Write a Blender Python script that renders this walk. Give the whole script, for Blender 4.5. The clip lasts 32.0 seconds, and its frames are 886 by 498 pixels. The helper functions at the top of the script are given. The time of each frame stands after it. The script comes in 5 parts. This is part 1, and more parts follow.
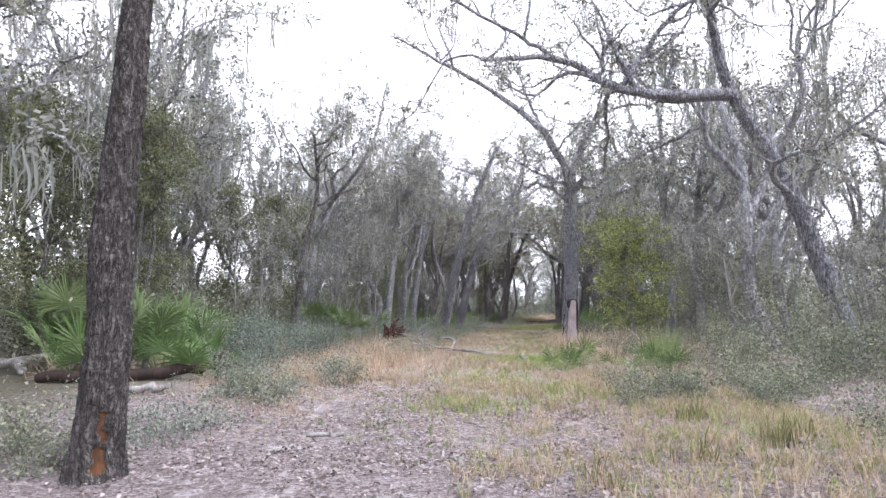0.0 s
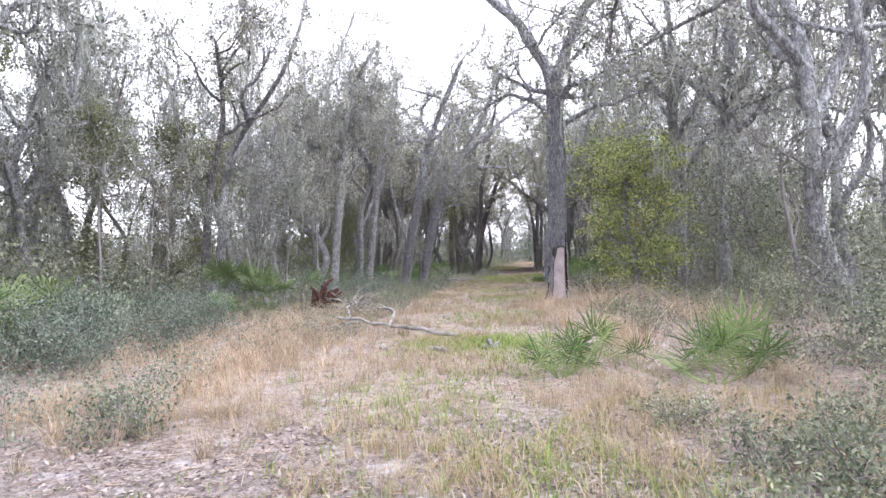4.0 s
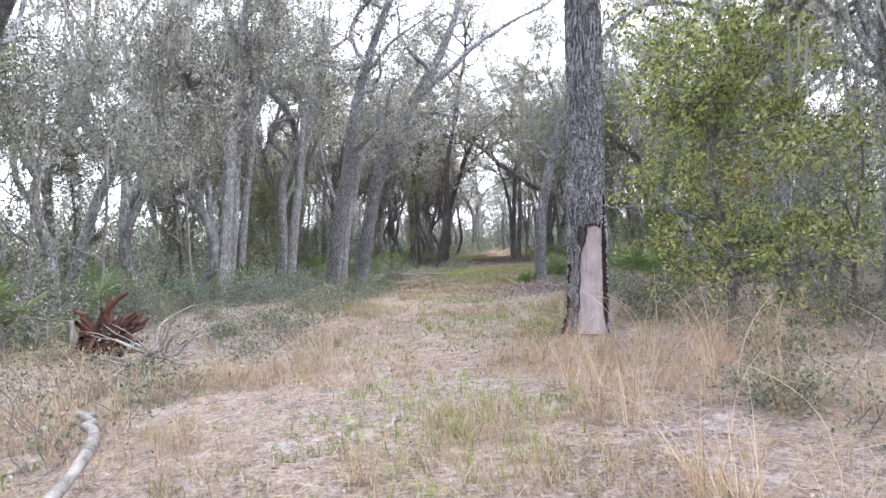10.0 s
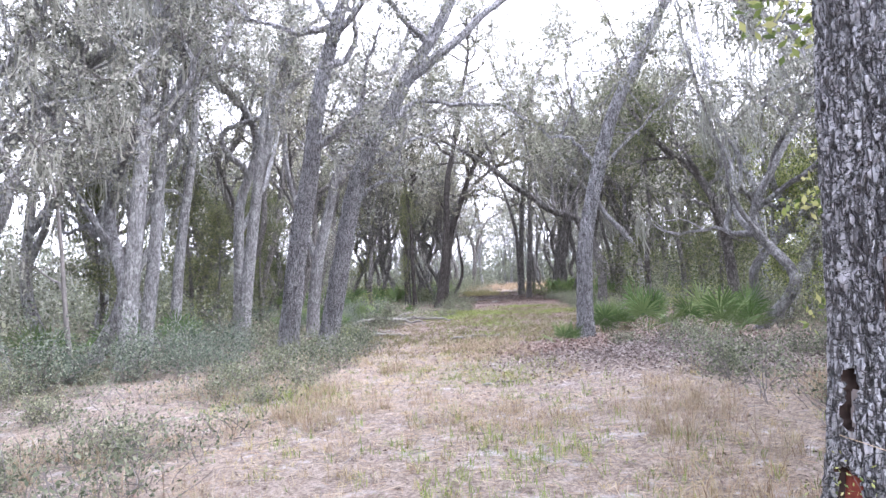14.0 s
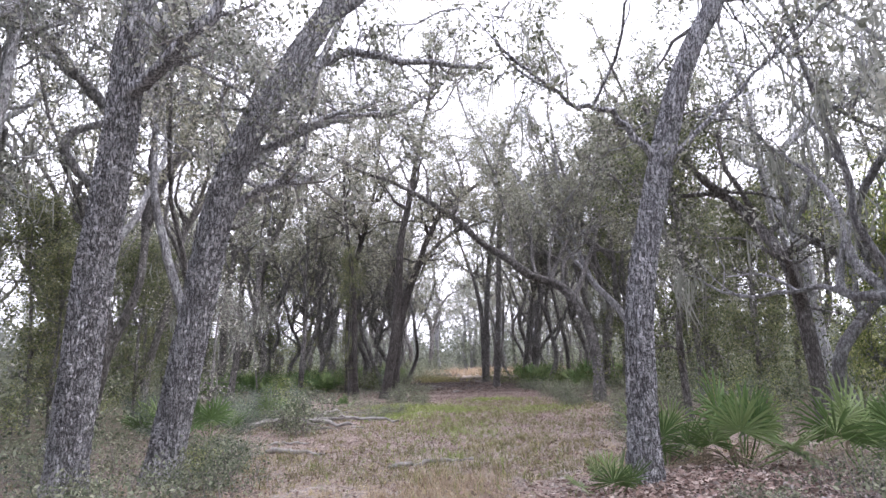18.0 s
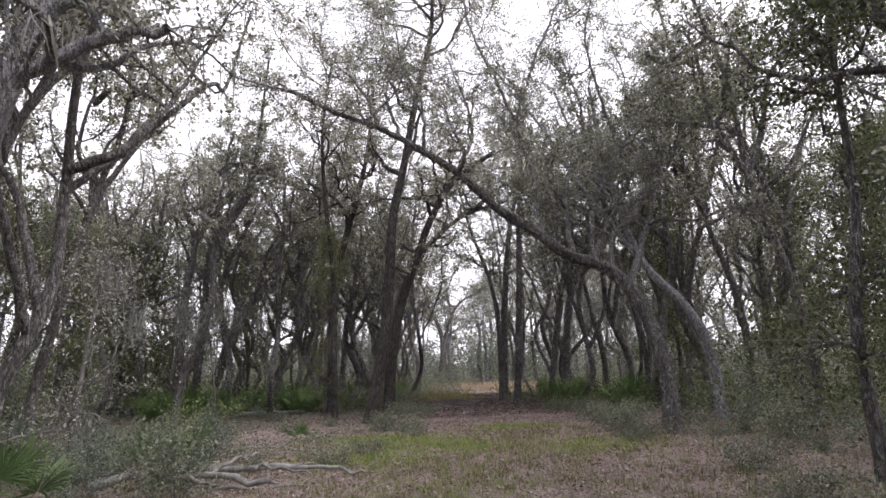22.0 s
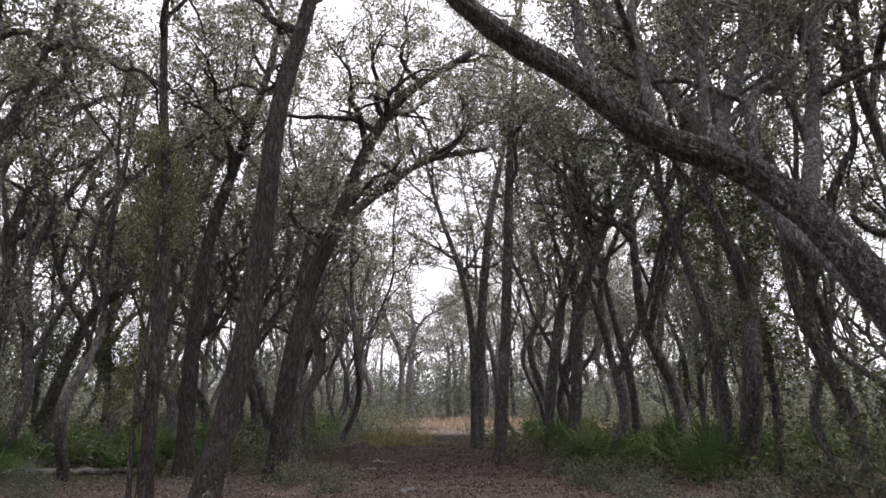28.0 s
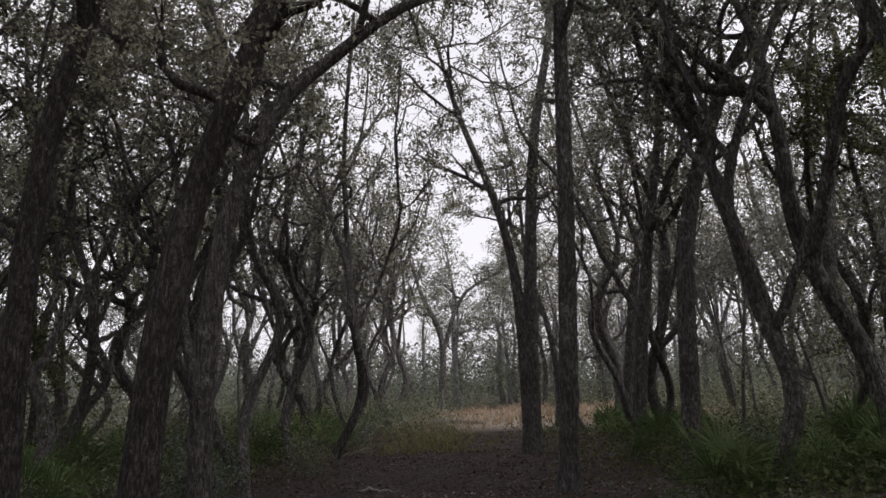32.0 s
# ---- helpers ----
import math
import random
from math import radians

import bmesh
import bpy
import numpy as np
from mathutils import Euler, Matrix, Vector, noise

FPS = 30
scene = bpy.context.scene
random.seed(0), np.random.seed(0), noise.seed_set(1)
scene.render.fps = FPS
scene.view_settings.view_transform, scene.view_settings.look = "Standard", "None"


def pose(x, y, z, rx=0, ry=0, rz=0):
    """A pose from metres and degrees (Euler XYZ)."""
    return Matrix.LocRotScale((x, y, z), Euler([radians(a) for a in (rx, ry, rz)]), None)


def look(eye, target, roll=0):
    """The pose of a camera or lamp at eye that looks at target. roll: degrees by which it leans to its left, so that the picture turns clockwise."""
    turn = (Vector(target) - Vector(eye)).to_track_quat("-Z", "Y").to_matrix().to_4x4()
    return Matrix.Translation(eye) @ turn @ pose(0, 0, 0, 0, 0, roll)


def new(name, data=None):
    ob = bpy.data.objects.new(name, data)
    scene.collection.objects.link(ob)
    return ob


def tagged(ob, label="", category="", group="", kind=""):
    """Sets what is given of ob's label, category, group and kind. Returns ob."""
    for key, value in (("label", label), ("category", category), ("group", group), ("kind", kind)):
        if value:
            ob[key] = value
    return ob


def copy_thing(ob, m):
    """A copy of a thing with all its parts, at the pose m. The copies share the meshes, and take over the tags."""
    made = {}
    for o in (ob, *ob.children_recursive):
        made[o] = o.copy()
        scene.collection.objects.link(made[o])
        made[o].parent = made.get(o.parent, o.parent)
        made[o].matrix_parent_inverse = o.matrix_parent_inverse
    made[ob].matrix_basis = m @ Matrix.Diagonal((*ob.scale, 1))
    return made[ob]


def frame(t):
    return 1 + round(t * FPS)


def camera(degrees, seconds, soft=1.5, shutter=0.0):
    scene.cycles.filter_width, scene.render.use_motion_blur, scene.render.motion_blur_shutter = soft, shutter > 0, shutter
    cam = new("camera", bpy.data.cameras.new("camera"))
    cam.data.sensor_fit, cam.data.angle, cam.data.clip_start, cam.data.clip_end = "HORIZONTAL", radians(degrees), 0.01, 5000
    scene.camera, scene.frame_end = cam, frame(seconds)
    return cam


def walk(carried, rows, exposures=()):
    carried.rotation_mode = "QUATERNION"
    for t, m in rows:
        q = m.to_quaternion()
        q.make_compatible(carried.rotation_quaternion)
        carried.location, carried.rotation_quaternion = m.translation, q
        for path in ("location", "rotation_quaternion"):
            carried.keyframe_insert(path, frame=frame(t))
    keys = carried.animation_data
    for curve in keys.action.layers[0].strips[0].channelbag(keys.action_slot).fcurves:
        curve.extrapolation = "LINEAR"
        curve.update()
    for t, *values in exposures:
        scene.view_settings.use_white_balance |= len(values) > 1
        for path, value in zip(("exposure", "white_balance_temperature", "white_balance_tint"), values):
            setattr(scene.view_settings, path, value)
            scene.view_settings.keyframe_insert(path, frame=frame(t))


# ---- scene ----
cam = camera(69.3, 32.0)
EXPOSURES = [(0, 1.42, 6200, 16), (1, 1.3, 6200, 16), (2, 1.42, 6200, 17), (3, 1.68, 6200, 17), (6, 1.74, 6300, 15), (7, 1.53, 6200, 15), (8, 1.56, 6200, 15), (9, 1.8, 6200, 14), (11, 1.78, 6200, 15), (13, 2.28, 6000, 17), (17, 1.75, 6200, 18), (19, 1.55, 6300, 18), (21, 1.05, 6500, 17), (23, 0.75, 6700, 14), (24, 0.82, 6800, 13), (25, 1.24, 6900, 14), (28, 0.7, 6700, 15), (30, -0.02, 6700, 13), (32, -0.05, 6800, 13)]
PATH = [
    (0, (-0.027, 0.247, 1.303), (-0.024, 2.239, 1.477), -0.6),
    (0.5, (0.059, 0.996, 1.351), (0.016, 2.976, 1.626), 0.9),
    (1, (0.207, 1.758, 1.332), (0.187, 3.734, 1.642), 1.0),
    (1.5, (0.326, 2.508, 1.297), (0.351, 4.487, 1.584), 0.7),
    (2, (0.41, 3.264, 1.305), (0.442, 5.257, 1.467), -1.4),
    (2.5, (0.515, 4.014, 1.35), (0.574, 6.013, 1.389), -2.3),
    (3, (0.591, 4.664, 1.413), (0.666, 6.663, 1.433), -2.0),
    (3.5, (0.75, 5.387, 1.448), (0.817, 7.385, 1.457), -2.6),
    (5.5, (1.135, 8.733, 1.261), (1.211, 10.732, 1.288), -1.2),
    (6, (1.21, 9.516, 1.262), (1.28, 11.515, 1.272), -0.9),
    (6.5, (1.297, 10.259, 1.31), (1.377, 12.254, 1.204), -1.5),
    (7, (1.405, 10.971, 1.377), (1.484, 12.964, 1.237), -1.8),
    (7.5, (1.413, 11.681, 1.412), (1.48, 13.678, 1.326), -1.6),
    (8, (1.467, 12.417, 1.379), (1.51, 14.416, 1.366), -1.9),
    (8.5, (1.601, 13.249, 1.342), (1.641, 15.248, 1.335), -2.0),
    (9, (1.76, 14.016, 1.314), (1.837, 16.014, 1.302), -2.1),
    (9.5, (1.949, 14.75, 1.321), (2.076, 16.746, 1.31), -2.7),
    (10, (2.051, 15.461, 1.348), (2.209, 17.455, 1.317), -2.7),
    (10.5, (2.214, 16.218, 1.337), (2.367, 18.212, 1.312), -2.6),
    (11, (2.344, 16.987, 1.358), (2.488, 18.981, 1.331), -2.4),
    (11.5, (2.435, 17.748, 1.355), (2.54, 19.745, 1.358), -1.8),
    (12, (2.416, 18.419, 1.366), (2.429, 20.417, 1.451), -1.3),
    (12.5, (2.446, 19.211, 1.41), (2.457, 21.206, 1.538), -2.1),
    (13, (2.427, 19.943, 1.468), (2.48, 21.94, 1.554), -2.5),
    (13.5, (2.356, 20.64, 1.485), (2.468, 22.636, 1.531), -2.2),
    (14, (2.406, 21.361, 1.462), (2.578, 23.353, 1.531), -2.8),
    (14.5, (2.421, 22.061, 1.457), (2.651, 24.042, 1.604), -3.7),
    (16.5, (2.659, 25.449, 1.327), (3.0, 27.408, 1.538), -3.9),
    (17, (2.837, 26.245, 1.352), (3.223, 28.195, 1.573), -3.0),
    (17.5, (3.076, 27.054, 1.369), (3.439, 29.002, 1.638), -1.9),
    (18, (3.239, 27.858, 1.363), (3.547, 29.808, 1.681), -1.6),
    (18.5, (3.431, 28.653, 1.354), (3.752, 30.601, 1.674), -1.8),
    (19, (3.563, 29.427, 1.316), (3.857, 31.371, 1.683), -1.3),
    (19.5, (3.735, 30.192, 1.299), (3.981, 32.143, 1.666), -1.1),
    (20, (3.903, 30.981, 1.285), (4.133, 32.933, 1.654), -1.3),
    (20.5, (4.044, 31.776, 1.285), (4.259, 33.731, 1.649), -1.4),
    (21, (4.226, 32.582, 1.288), (4.45, 34.54, 1.628), -1.6),
    (21.5, (4.349, 33.335, 1.268), (4.596, 35.288, 1.622), -1.8),
    (22, (4.553, 34.174, 1.216), (4.813, 36.124, 1.577), -1.6),
    (22.5, (4.763, 34.986, 1.185), (4.979, 36.947, 1.512), -1.4),
    (23, (4.945, 35.834, 1.166), (5.137, 37.794, 1.515), -1.4),
    (23.5, (5.113, 36.768, 1.15), (5.298, 38.729, 1.499), -1.6),
    (24, (5.293, 37.671, 1.186), (5.518, 39.651, 1.359), -1.9),
    (24.5, (5.46, 38.517, 1.228), (5.72, 40.496, 1.343), -1.8),
    (25, (5.544, 39.381, 1.292), (5.833, 41.354, 1.441), -1.5),
    (25.5, (5.742, 40.248, 1.284), (6.056, 42.213, 1.483), -1.3),
    (27.5, (6.38, 43.317, 1.325), (6.758, 45.249, 1.675), 0.2),
    (28, (6.645, 44.144, 1.305), (6.982, 46.065, 1.75), -0.2),
    (28.5, (6.887, 45.015, 1.27), (7.251, 46.906, 1.81), 0.2),
    (29, (7.152, 45.954, 1.295), (7.489, 47.867, 1.772), -0.9),
    (29.5, (7.356, 46.826, 1.284), (7.664, 48.753, 1.726), -1.1),
    (30, (7.622, 47.667, 1.294), (7.868, 49.601, 1.741), -1.1),
    (30.5, (7.791, 48.566, 1.208), (8.009, 50.506, 1.646), -1.0),
    (31, (8.016, 49.372, 1.263), (8.245, 51.311, 1.696), -1.5),
    (31.5, (8.209, 50.163, 1.286), (8.418, 52.103, 1.726), -2.3),
    (32, (8.393, 50.996, 1.28), (8.572, 52.946, 1.687), -2.4),
]
walk(cam, [(t, look(eye, target, roll)) for t, eye, target, roll in PATH], EXPOSURES)

# ---- daylight: bright overcast ----
world = bpy.data.worlds.new("overcast")
scene.world = world
world.use_nodes = True
wn, wl = world.node_tree.nodes, world.node_tree.links
sky = wn.new("ShaderNodeTexSky")
sky.sky_type, sky.sun_disc = "NISHITA", False
sky.sun_elevation, sky.sun_rotation, sky.dust_density, sky.air_density = radians(47), radians(122), 3.0, 1.2
pale = wn.new("ShaderNodeHueSaturation")
pale.inputs["Saturation"].default_value = 0.12
cloud = wn.new("ShaderNodeMix")
cloud.data_type = "RGBA"
cloud.inputs[0].default_value = 0.65
cloud.inputs[7].default_value = (7.7, 7.9, 8.8, 1)
wl.new(sky.outputs[0], pale.inputs["Color"])
wl.new(pale.outputs[0], cloud.inputs[6])
wl.new(cloud.outputs[2], wn["Background"].inputs[0])
wn["Background"].inputs[1].default_value = 0.15
sun = new("sun", bpy.data.lights.new("sun", "SUN"))
sun.data.energy, sun.data.angle, sun.data.color = 0.9, radians(35), (1.0, 0.99, 0.97)
sun.matrix_world = look((0, 0, 28), (-22, 14, 0))


# ---- materials ----
def material(name, rough=0.9):
    m = bpy.data.materials.new(name)
    m.use_nodes = True
    b = m.node_tree.nodes["Principled BSDF"]
    b.inputs["Roughness"].default_value = rough
    b.inputs["Specular IOR Level"].default_value = 0.25
    return m, m.node_tree.nodes, m.node_tree.links, b


def ramp(nodes, links, source, stops):
    r = nodes.new("ShaderNodeValToRGB")
    els = r.color_ramp.elements
    while len(els) < len(stops):
        els.new(0.5)
    for e, (p, c) in zip(els, stops):
        e.position, e.color = p, (*c, 1)
    links.new(source, r.inputs[0])
    return r.outputs[0]


def coords(nodes, links, scale, space="Object"):
    tc, mp = nodes.new("ShaderNodeTexCoord"), nodes.new("ShaderNodeMapping")
    mp.inputs["Scale"].default_value = scale
    links.new(tc.outputs[space], mp.inputs[0])
    return mp.outputs[0]


def noise_tex(nodes, links, vec, scale, detail=4.0, rough=0.6):
    n = nodes.new("ShaderNodeTexNoise")
    n.inputs["Scale"].default_value, n.inputs["Detail"].default_value, n.inputs["Roughness"].default_value = scale, detail, rough
    links.new(vec, n.inputs["Vector"])
    return n.outputs[0]


def mix(nodes, links, fac, a, b, mode="MIX"):
    m = nodes.new("ShaderNodeMix")
    m.data_type, m.blend_type = "RGBA", mode
    for sock, v in ((m.inputs[0], fac), (m.inputs[6], a), (m.inputs[7], b)):
        if hasattr(v, "links"):
            links.new(v, sock)
        else:
            sock.default_value = v if isinstance(v, float) else (*v, 1)
    return m.outputs[2]


def bump(nodes, links, b, height, strength, dist=0.02):
    n = nodes.new("ShaderNodeBump")
    n.inputs["Strength"].default_value, n.inputs["Distance"].default_value = strength, dist
    links.new(height, n.inputs["Height"])
    links.new(n.outputs[0], b.inputs["Normal"])


def bark_material(name, dark, mid, light, lichen, lichen_at=0.55, calm=False):
    m, n, l, b = material(name, 0.95)
    long = coords(n, l, (1, 1, 0.3))
    ridge = noise_tex(n, l, long, 24.0, 5.0, 0.62)
    fine = noise_tex(n, l, coords(n, l, (1, 1, 0.55)), 95.0, 4.0, 0.7)

    def furrow(stretch, scale, wide):
        cut = n.new("ShaderNodeMath")
        cut.operation = "SUBTRACT"
        cut.inputs[1].default_value = 0.5
        l.new(noise_tex(n, l, coords(n, l, stretch), scale, 2.0, 0.5), cut.inputs[0])
        dist = n.new("ShaderNodeMath")
        dist.operation = "ABSOLUTE"
        l.new(cut.outputs[0], dist.inputs[0])
        return ramp(n, l, dist.outputs[0], [(0.15 * wide, (0, 0, 0)), (wide, (1, 1, 1))])

    gap = mix(n, l, 1.0, furrow((1, 1, 0.17), 27.0, 0.075), furrow((0.9, 0.9, 1.15), 21.0, 0.03), "MULTIPLY")
    plates = ramp(n, l, ridge, [(0.36, dark), (0.47, mid), (0.6, light)])
    if calm:
        plates = ramp(n, l, ridge, [(0.3, tuple(0.75 * c for c in mid)), (0.5, mid), (0.68, light)])
    plates = mix(n, l, gap, mix(n, l, 0.9 if calm else 0.85, plates, dark), plates)
    grained = mix(n, l, 0.15 if calm else 0.35, plates, ramp(n, l, fine, [(0.3, dark), (0.7, light)]))
    patch = noise_tex(n, l, coords(n, l, (1, 1, 0.6)), 10.0, 8.0, 0.8)
    spots = ramp(n, l, patch, [(lichen_at, (0, 0, 0)), (lichen_at + 0.05, (0.85, 0.85, 0.85))])
    big = noise_tex(n, l, coords(n, l, (1, 1, 1)), 0.9, 3.0)
    tone = ramp(n, l, big, [(0.3, (0.86, 0.85, 0.85) if calm else (0.7, 0.68, 0.67)), (0.7, (1.15, 1.15, 1.15))])
    l.new(mix(n, l, 1.0, mix(n, l, spots, grained, lichen), tone, "MULTIPLY"), b.inputs["Base Color"])
    bump(n, l, b, mix(n, l, 0.45, mix(n, l, 0.3, ridge, fine), gap), 1.0, 0.07)
    return m


def leaf_material(name, colours, translucent=0.3, rough=0.55):
    m, n, l, b = material(name, rough)
    geo, info = n.new("ShaderNodeNewGeometry"), n.new("ShaderNodeObjectInfo")
    c = ramp(n, l, geo.outputs["Random Per Island"], [(i / max(1, len(colours) - 1), k) for i, k in enumerate(colours)])
    tone = ramp(n, l, info.outputs["Random"], [(0, (0.8, 0.82, 0.8)), (1, (1.2, 1.15, 1.1))])
    c = mix(n, l, 1.0, c, tone, "MULTIPLY")
    l.new(c, b.inputs["Base Color"])
    t, s = n.new("ShaderNodeBsdfTranslucent"), n.new("ShaderNodeMixShader")
    l.new(c, t.inputs[0])
    s.inputs[0].default_value = translucent
    l.new(b.outputs[0], s.inputs[1])
    l.new(t.outputs[0], s.inputs[2])
    l.new(s.outputs[0], n["Material Output"].inputs[0])
    return m


def wood_material(name, dark, light, scale=14.0, strength=0.5):
    m, n, l, b = material(name, 0.85)
    g = noise_tex(n, l, coords(n, l, (1, 1, 0.12)), scale * 2, 5.0, 0.65)
    p = noise_tex(n, l, coords(n, l, (1, 1, 1)), scale * 0.4, 4.0)
    c = mix(n, l, 0.5, ramp(n, l, g, [(0.3, dark), (0.65, light)]), ramp(n, l, p, [(0.35, dark), (0.6, light)]))
    l.new(c, b.inputs["Base Color"])
    bump(n, l, b, g, strength, 0.01)
    return m


BARK = bark_material("oak_bark", (0.1, 0.097, 0.1), (0.37, 0.368, 0.39), (0.56, 0.565, 0.595), (0.6, 0.615, 0.635), 0.54)
BARK_PALE = bark_material("lichen_bark", (0.12, 0.117, 0.12), (0.43, 0.43, 0.45), (0.6, 0.605, 0.63), (0.64, 0.66, 0.675), 0.52)
BARK_DARK = bark_material("dark_bark", (0.04, 0.036, 0.034), (0.2, 0.188, 0.183), (0.38, 0.367, 0.362), (0.47, 0.48, 0.47), 0.56)
BARK_PLATED = bark_material("plated_bark", (0.045, 0.041, 0.043), (0.5, 0.505, 0.54), (0.64, 0.65, 0.69), (0.66, 0.675, 0.69), 0.62, True)
BARK_BROWN = bark_material("brown_bark", (0.022, 0.019, 0.017), (0.1, 0.09, 0.085), (0.22, 0.205, 0.2), (0.33, 0.34, 0.33), 0.6)
TWIG = wood_material("twig_bark", (0.09, 0.082, 0.078), (0.27, 0.255, 0.25))
LEAF = leaf_material("oak_leaf", [(0.075, 0.082, 0.058), (0.19, 0.2, 0.15), (0.33, 0.338, 0.27), (0.5, 0.497, 0.42)], 0.45)
LEAF_DUSTY = leaf_material("dusty_oak_leaf", [(0.09, 0.097, 0.078), (0.23, 0.24, 0.205), (0.37, 0.382, 0.345), (0.56, 0.565, 0.525)], 0.5)
LEAF_FAR = leaf_material("far_leaf", [(0.165, 0.178, 0.15), (0.25, 0.268, 0.232), (0.36, 0.375, 0.33)], 0.5)
LEAF_BLUE = leaf_material("blue_green_leaf", [(0.06, 0.09, 0.07), (0.13, 0.175, 0.14), (0.22, 0.27, 0.22), (0.35, 0.395, 0.33)], 0.4)
LEAF_GREEN = leaf_material("evergreen_leaf", [(0.07, 0.11, 0.04), (0.155, 0.215, 0.075), (0.28, 0.34, 0.12), (0.41, 0.445, 0.19), (0.55, 0.55, 0.29)], 0.48, 0.4)
LEAF_OLIVE = leaf_material("olive_oak_leaf", [(0.045, 0.065, 0.025), (0.08, 0.11, 0.04), (0.13, 0.16, 0.065), (0.2, 0.22, 0.1)], 0.35)
LEAF_MID = leaf_material("green_olive_leaf", [(0.055, 0.07, 0.036), (0.11, 0.132, 0.064), (0.19, 0.213, 0.11), (0.31, 0.32, 0.19)], 0.42)
LEAF_SHRUB = leaf_material("shrub_leaf", [(0.08, 0.1, 0.068), (0.165, 0.192, 0.13), (0.265, 0.295, 0.21), (0.42, 0.44, 0.33)], 0.4)
LEAF_YELLOW = leaf_material("yellowing_leaf", [(0.3, 0.22, 0.04), (0.4, 0.3, 0.06)], 0.3)
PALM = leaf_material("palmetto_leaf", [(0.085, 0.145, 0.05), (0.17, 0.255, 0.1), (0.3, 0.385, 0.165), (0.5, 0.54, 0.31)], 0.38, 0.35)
# the palmetto leaf again, shade painted in by darker greens
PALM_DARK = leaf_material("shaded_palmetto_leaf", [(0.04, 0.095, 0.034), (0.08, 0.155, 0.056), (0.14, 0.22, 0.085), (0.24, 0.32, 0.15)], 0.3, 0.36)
PALM_DEAD = leaf_material("dead_palmetto_leaf", [(0.24, 0.2, 0.15), (0.35, 0.3, 0.23), (0.44, 0.38, 0.31)], 0.2, 0.8)
PALM_OLIVE = leaf_material("olive_palmetto_leaf", [(0.035, 0.065, 0.024), (0.075, 0.12, 0.046), (0.14, 0.19, 0.085), (0.25, 0.27, 0.15)], 0.2, 0.5)
MOSS = leaf_material("spanish_moss", [(0.25, 0.26, 0.235), (0.34, 0.35, 0.325), (0.45, 0.46, 0.43)], 0.45, 0.95)
STRAW = leaf_material("dry_grass", [(0.22, 0.15, 0.105), (0.36, 0.265, 0.195), (0.47, 0.375, 0.28), (0.6, 0.52, 0.415), (0.4, 0.33, 0.2), (0.42, 0.29, 0.23)], 0.35, 0.8)
GRASS = leaf_material("green_grass", [(0.14, 0.21, 0.055), (0.22, 0.3, 0.085), (0.34, 0.4, 0.15)], 0.35, 0.7)
OLIVE = leaf_material("olive_grass", [(0.11, 0.12, 0.05), (0.17, 0.175, 0.075), (0.24, 0.22, 0.11), (0.3, 0.26, 0.16)], 0.3, 0.7)
OLIVE_STRAW = leaf_material("olive_straw", [(0.2, 0.17, 0.08), (0.34, 0.29, 0.15), (0.46, 0.4, 0.24), (0.38, 0.37, 0.16)], 0.35, 0.75)
LITTER = leaf_material("leaf_litter", [(0.11, 0.08, 0.075), (0.22, 0.175, 0.17), (0.34, 0.285, 0.28), (0.46, 0.41, 0.405)], 0.1, 0.8)


def bare_material():
    m, n, l, b = material("bare_wood", 0.8)
    streak = noise_tex(n, l, coords(n, l, (1, 1, 0.1)), 34.0, 5.0, 0.65)
    stain = noise_tex(n, l, coords(n, l, (1, 1, 0.6)), 5.0, 6.0, 0.7)
    speck = noise_tex(n, l, coords(n, l, (1, 1, 0.7)), 38.0, 3.0, 0.6)
    c = mix(n, l, 0.4, ramp(n, l, stain, [(0.32, (0.2, 0.165, 0.165)), (0.48, (0.32, 0.275, 0.275)), (0.62, (0.44, 0.395, 0.395))]), ramp(n, l, streak, [(0.3, (0.25, 0.213, 0.21)), (0.65, (0.4, 0.357, 0.353))]))
    c = mix(n, l, ramp(n, l, speck, [(0.22, (0.5, 0.5, 0.5)), (0.32, (0, 0, 0))]), c, (0.16, 0.125, 0.12))
    l.new(c, b.inputs["Base Color"])
    bump(n, l, b, mix(n, l, 0.5, streak, stain), 0.7, 0.012)
    return m


BARE = bare_material()
DEADWOOD = wood_material("grey_deadwood", (0.08, 0.072, 0.066), (0.4, 0.385, 0.37), 16.0, 0.9)
ROTTEN = wood_material("rotten_red_wood", (0.02, 0.01, 0.008), (0.12, 0.06, 0.048), 16.0, 1.0)
RED_ROT = wood_material("wet_red_wood", (0.04, 0.012, 0.01), (0.27, 0.065, 0.045), 16.0, 1.0)
LITTER_BROWN = leaf_material("brown_leaf_litter", [(0.15, 0.095, 0.082), (0.28, 0.19, 0.168), (0.4, 0.3, 0.27), (0.56, 0.47, 0.435)], 0.1, 0.8)
# brown litter with the shade under the far oaks mixed into its colours
LITTER_SHADED = leaf_material("shade_toned_leaf_litter", [(0.028, 0.018, 0.015), (0.07, 0.046, 0.038), (0.13, 0.09, 0.075), (0.25, 0.19, 0.165)], 0.1, 0.8)
CHARRED = wood_material("dark_torn_bark", (0.012, 0.009, 0.008), (0.06, 0.04, 0.035), 9.0, 0.9)
ORANGE = wood_material("orange_torn_wood", (0.014, 0.009, 0.007), (0.13, 0.06, 0.028), 11.0, 1.0)


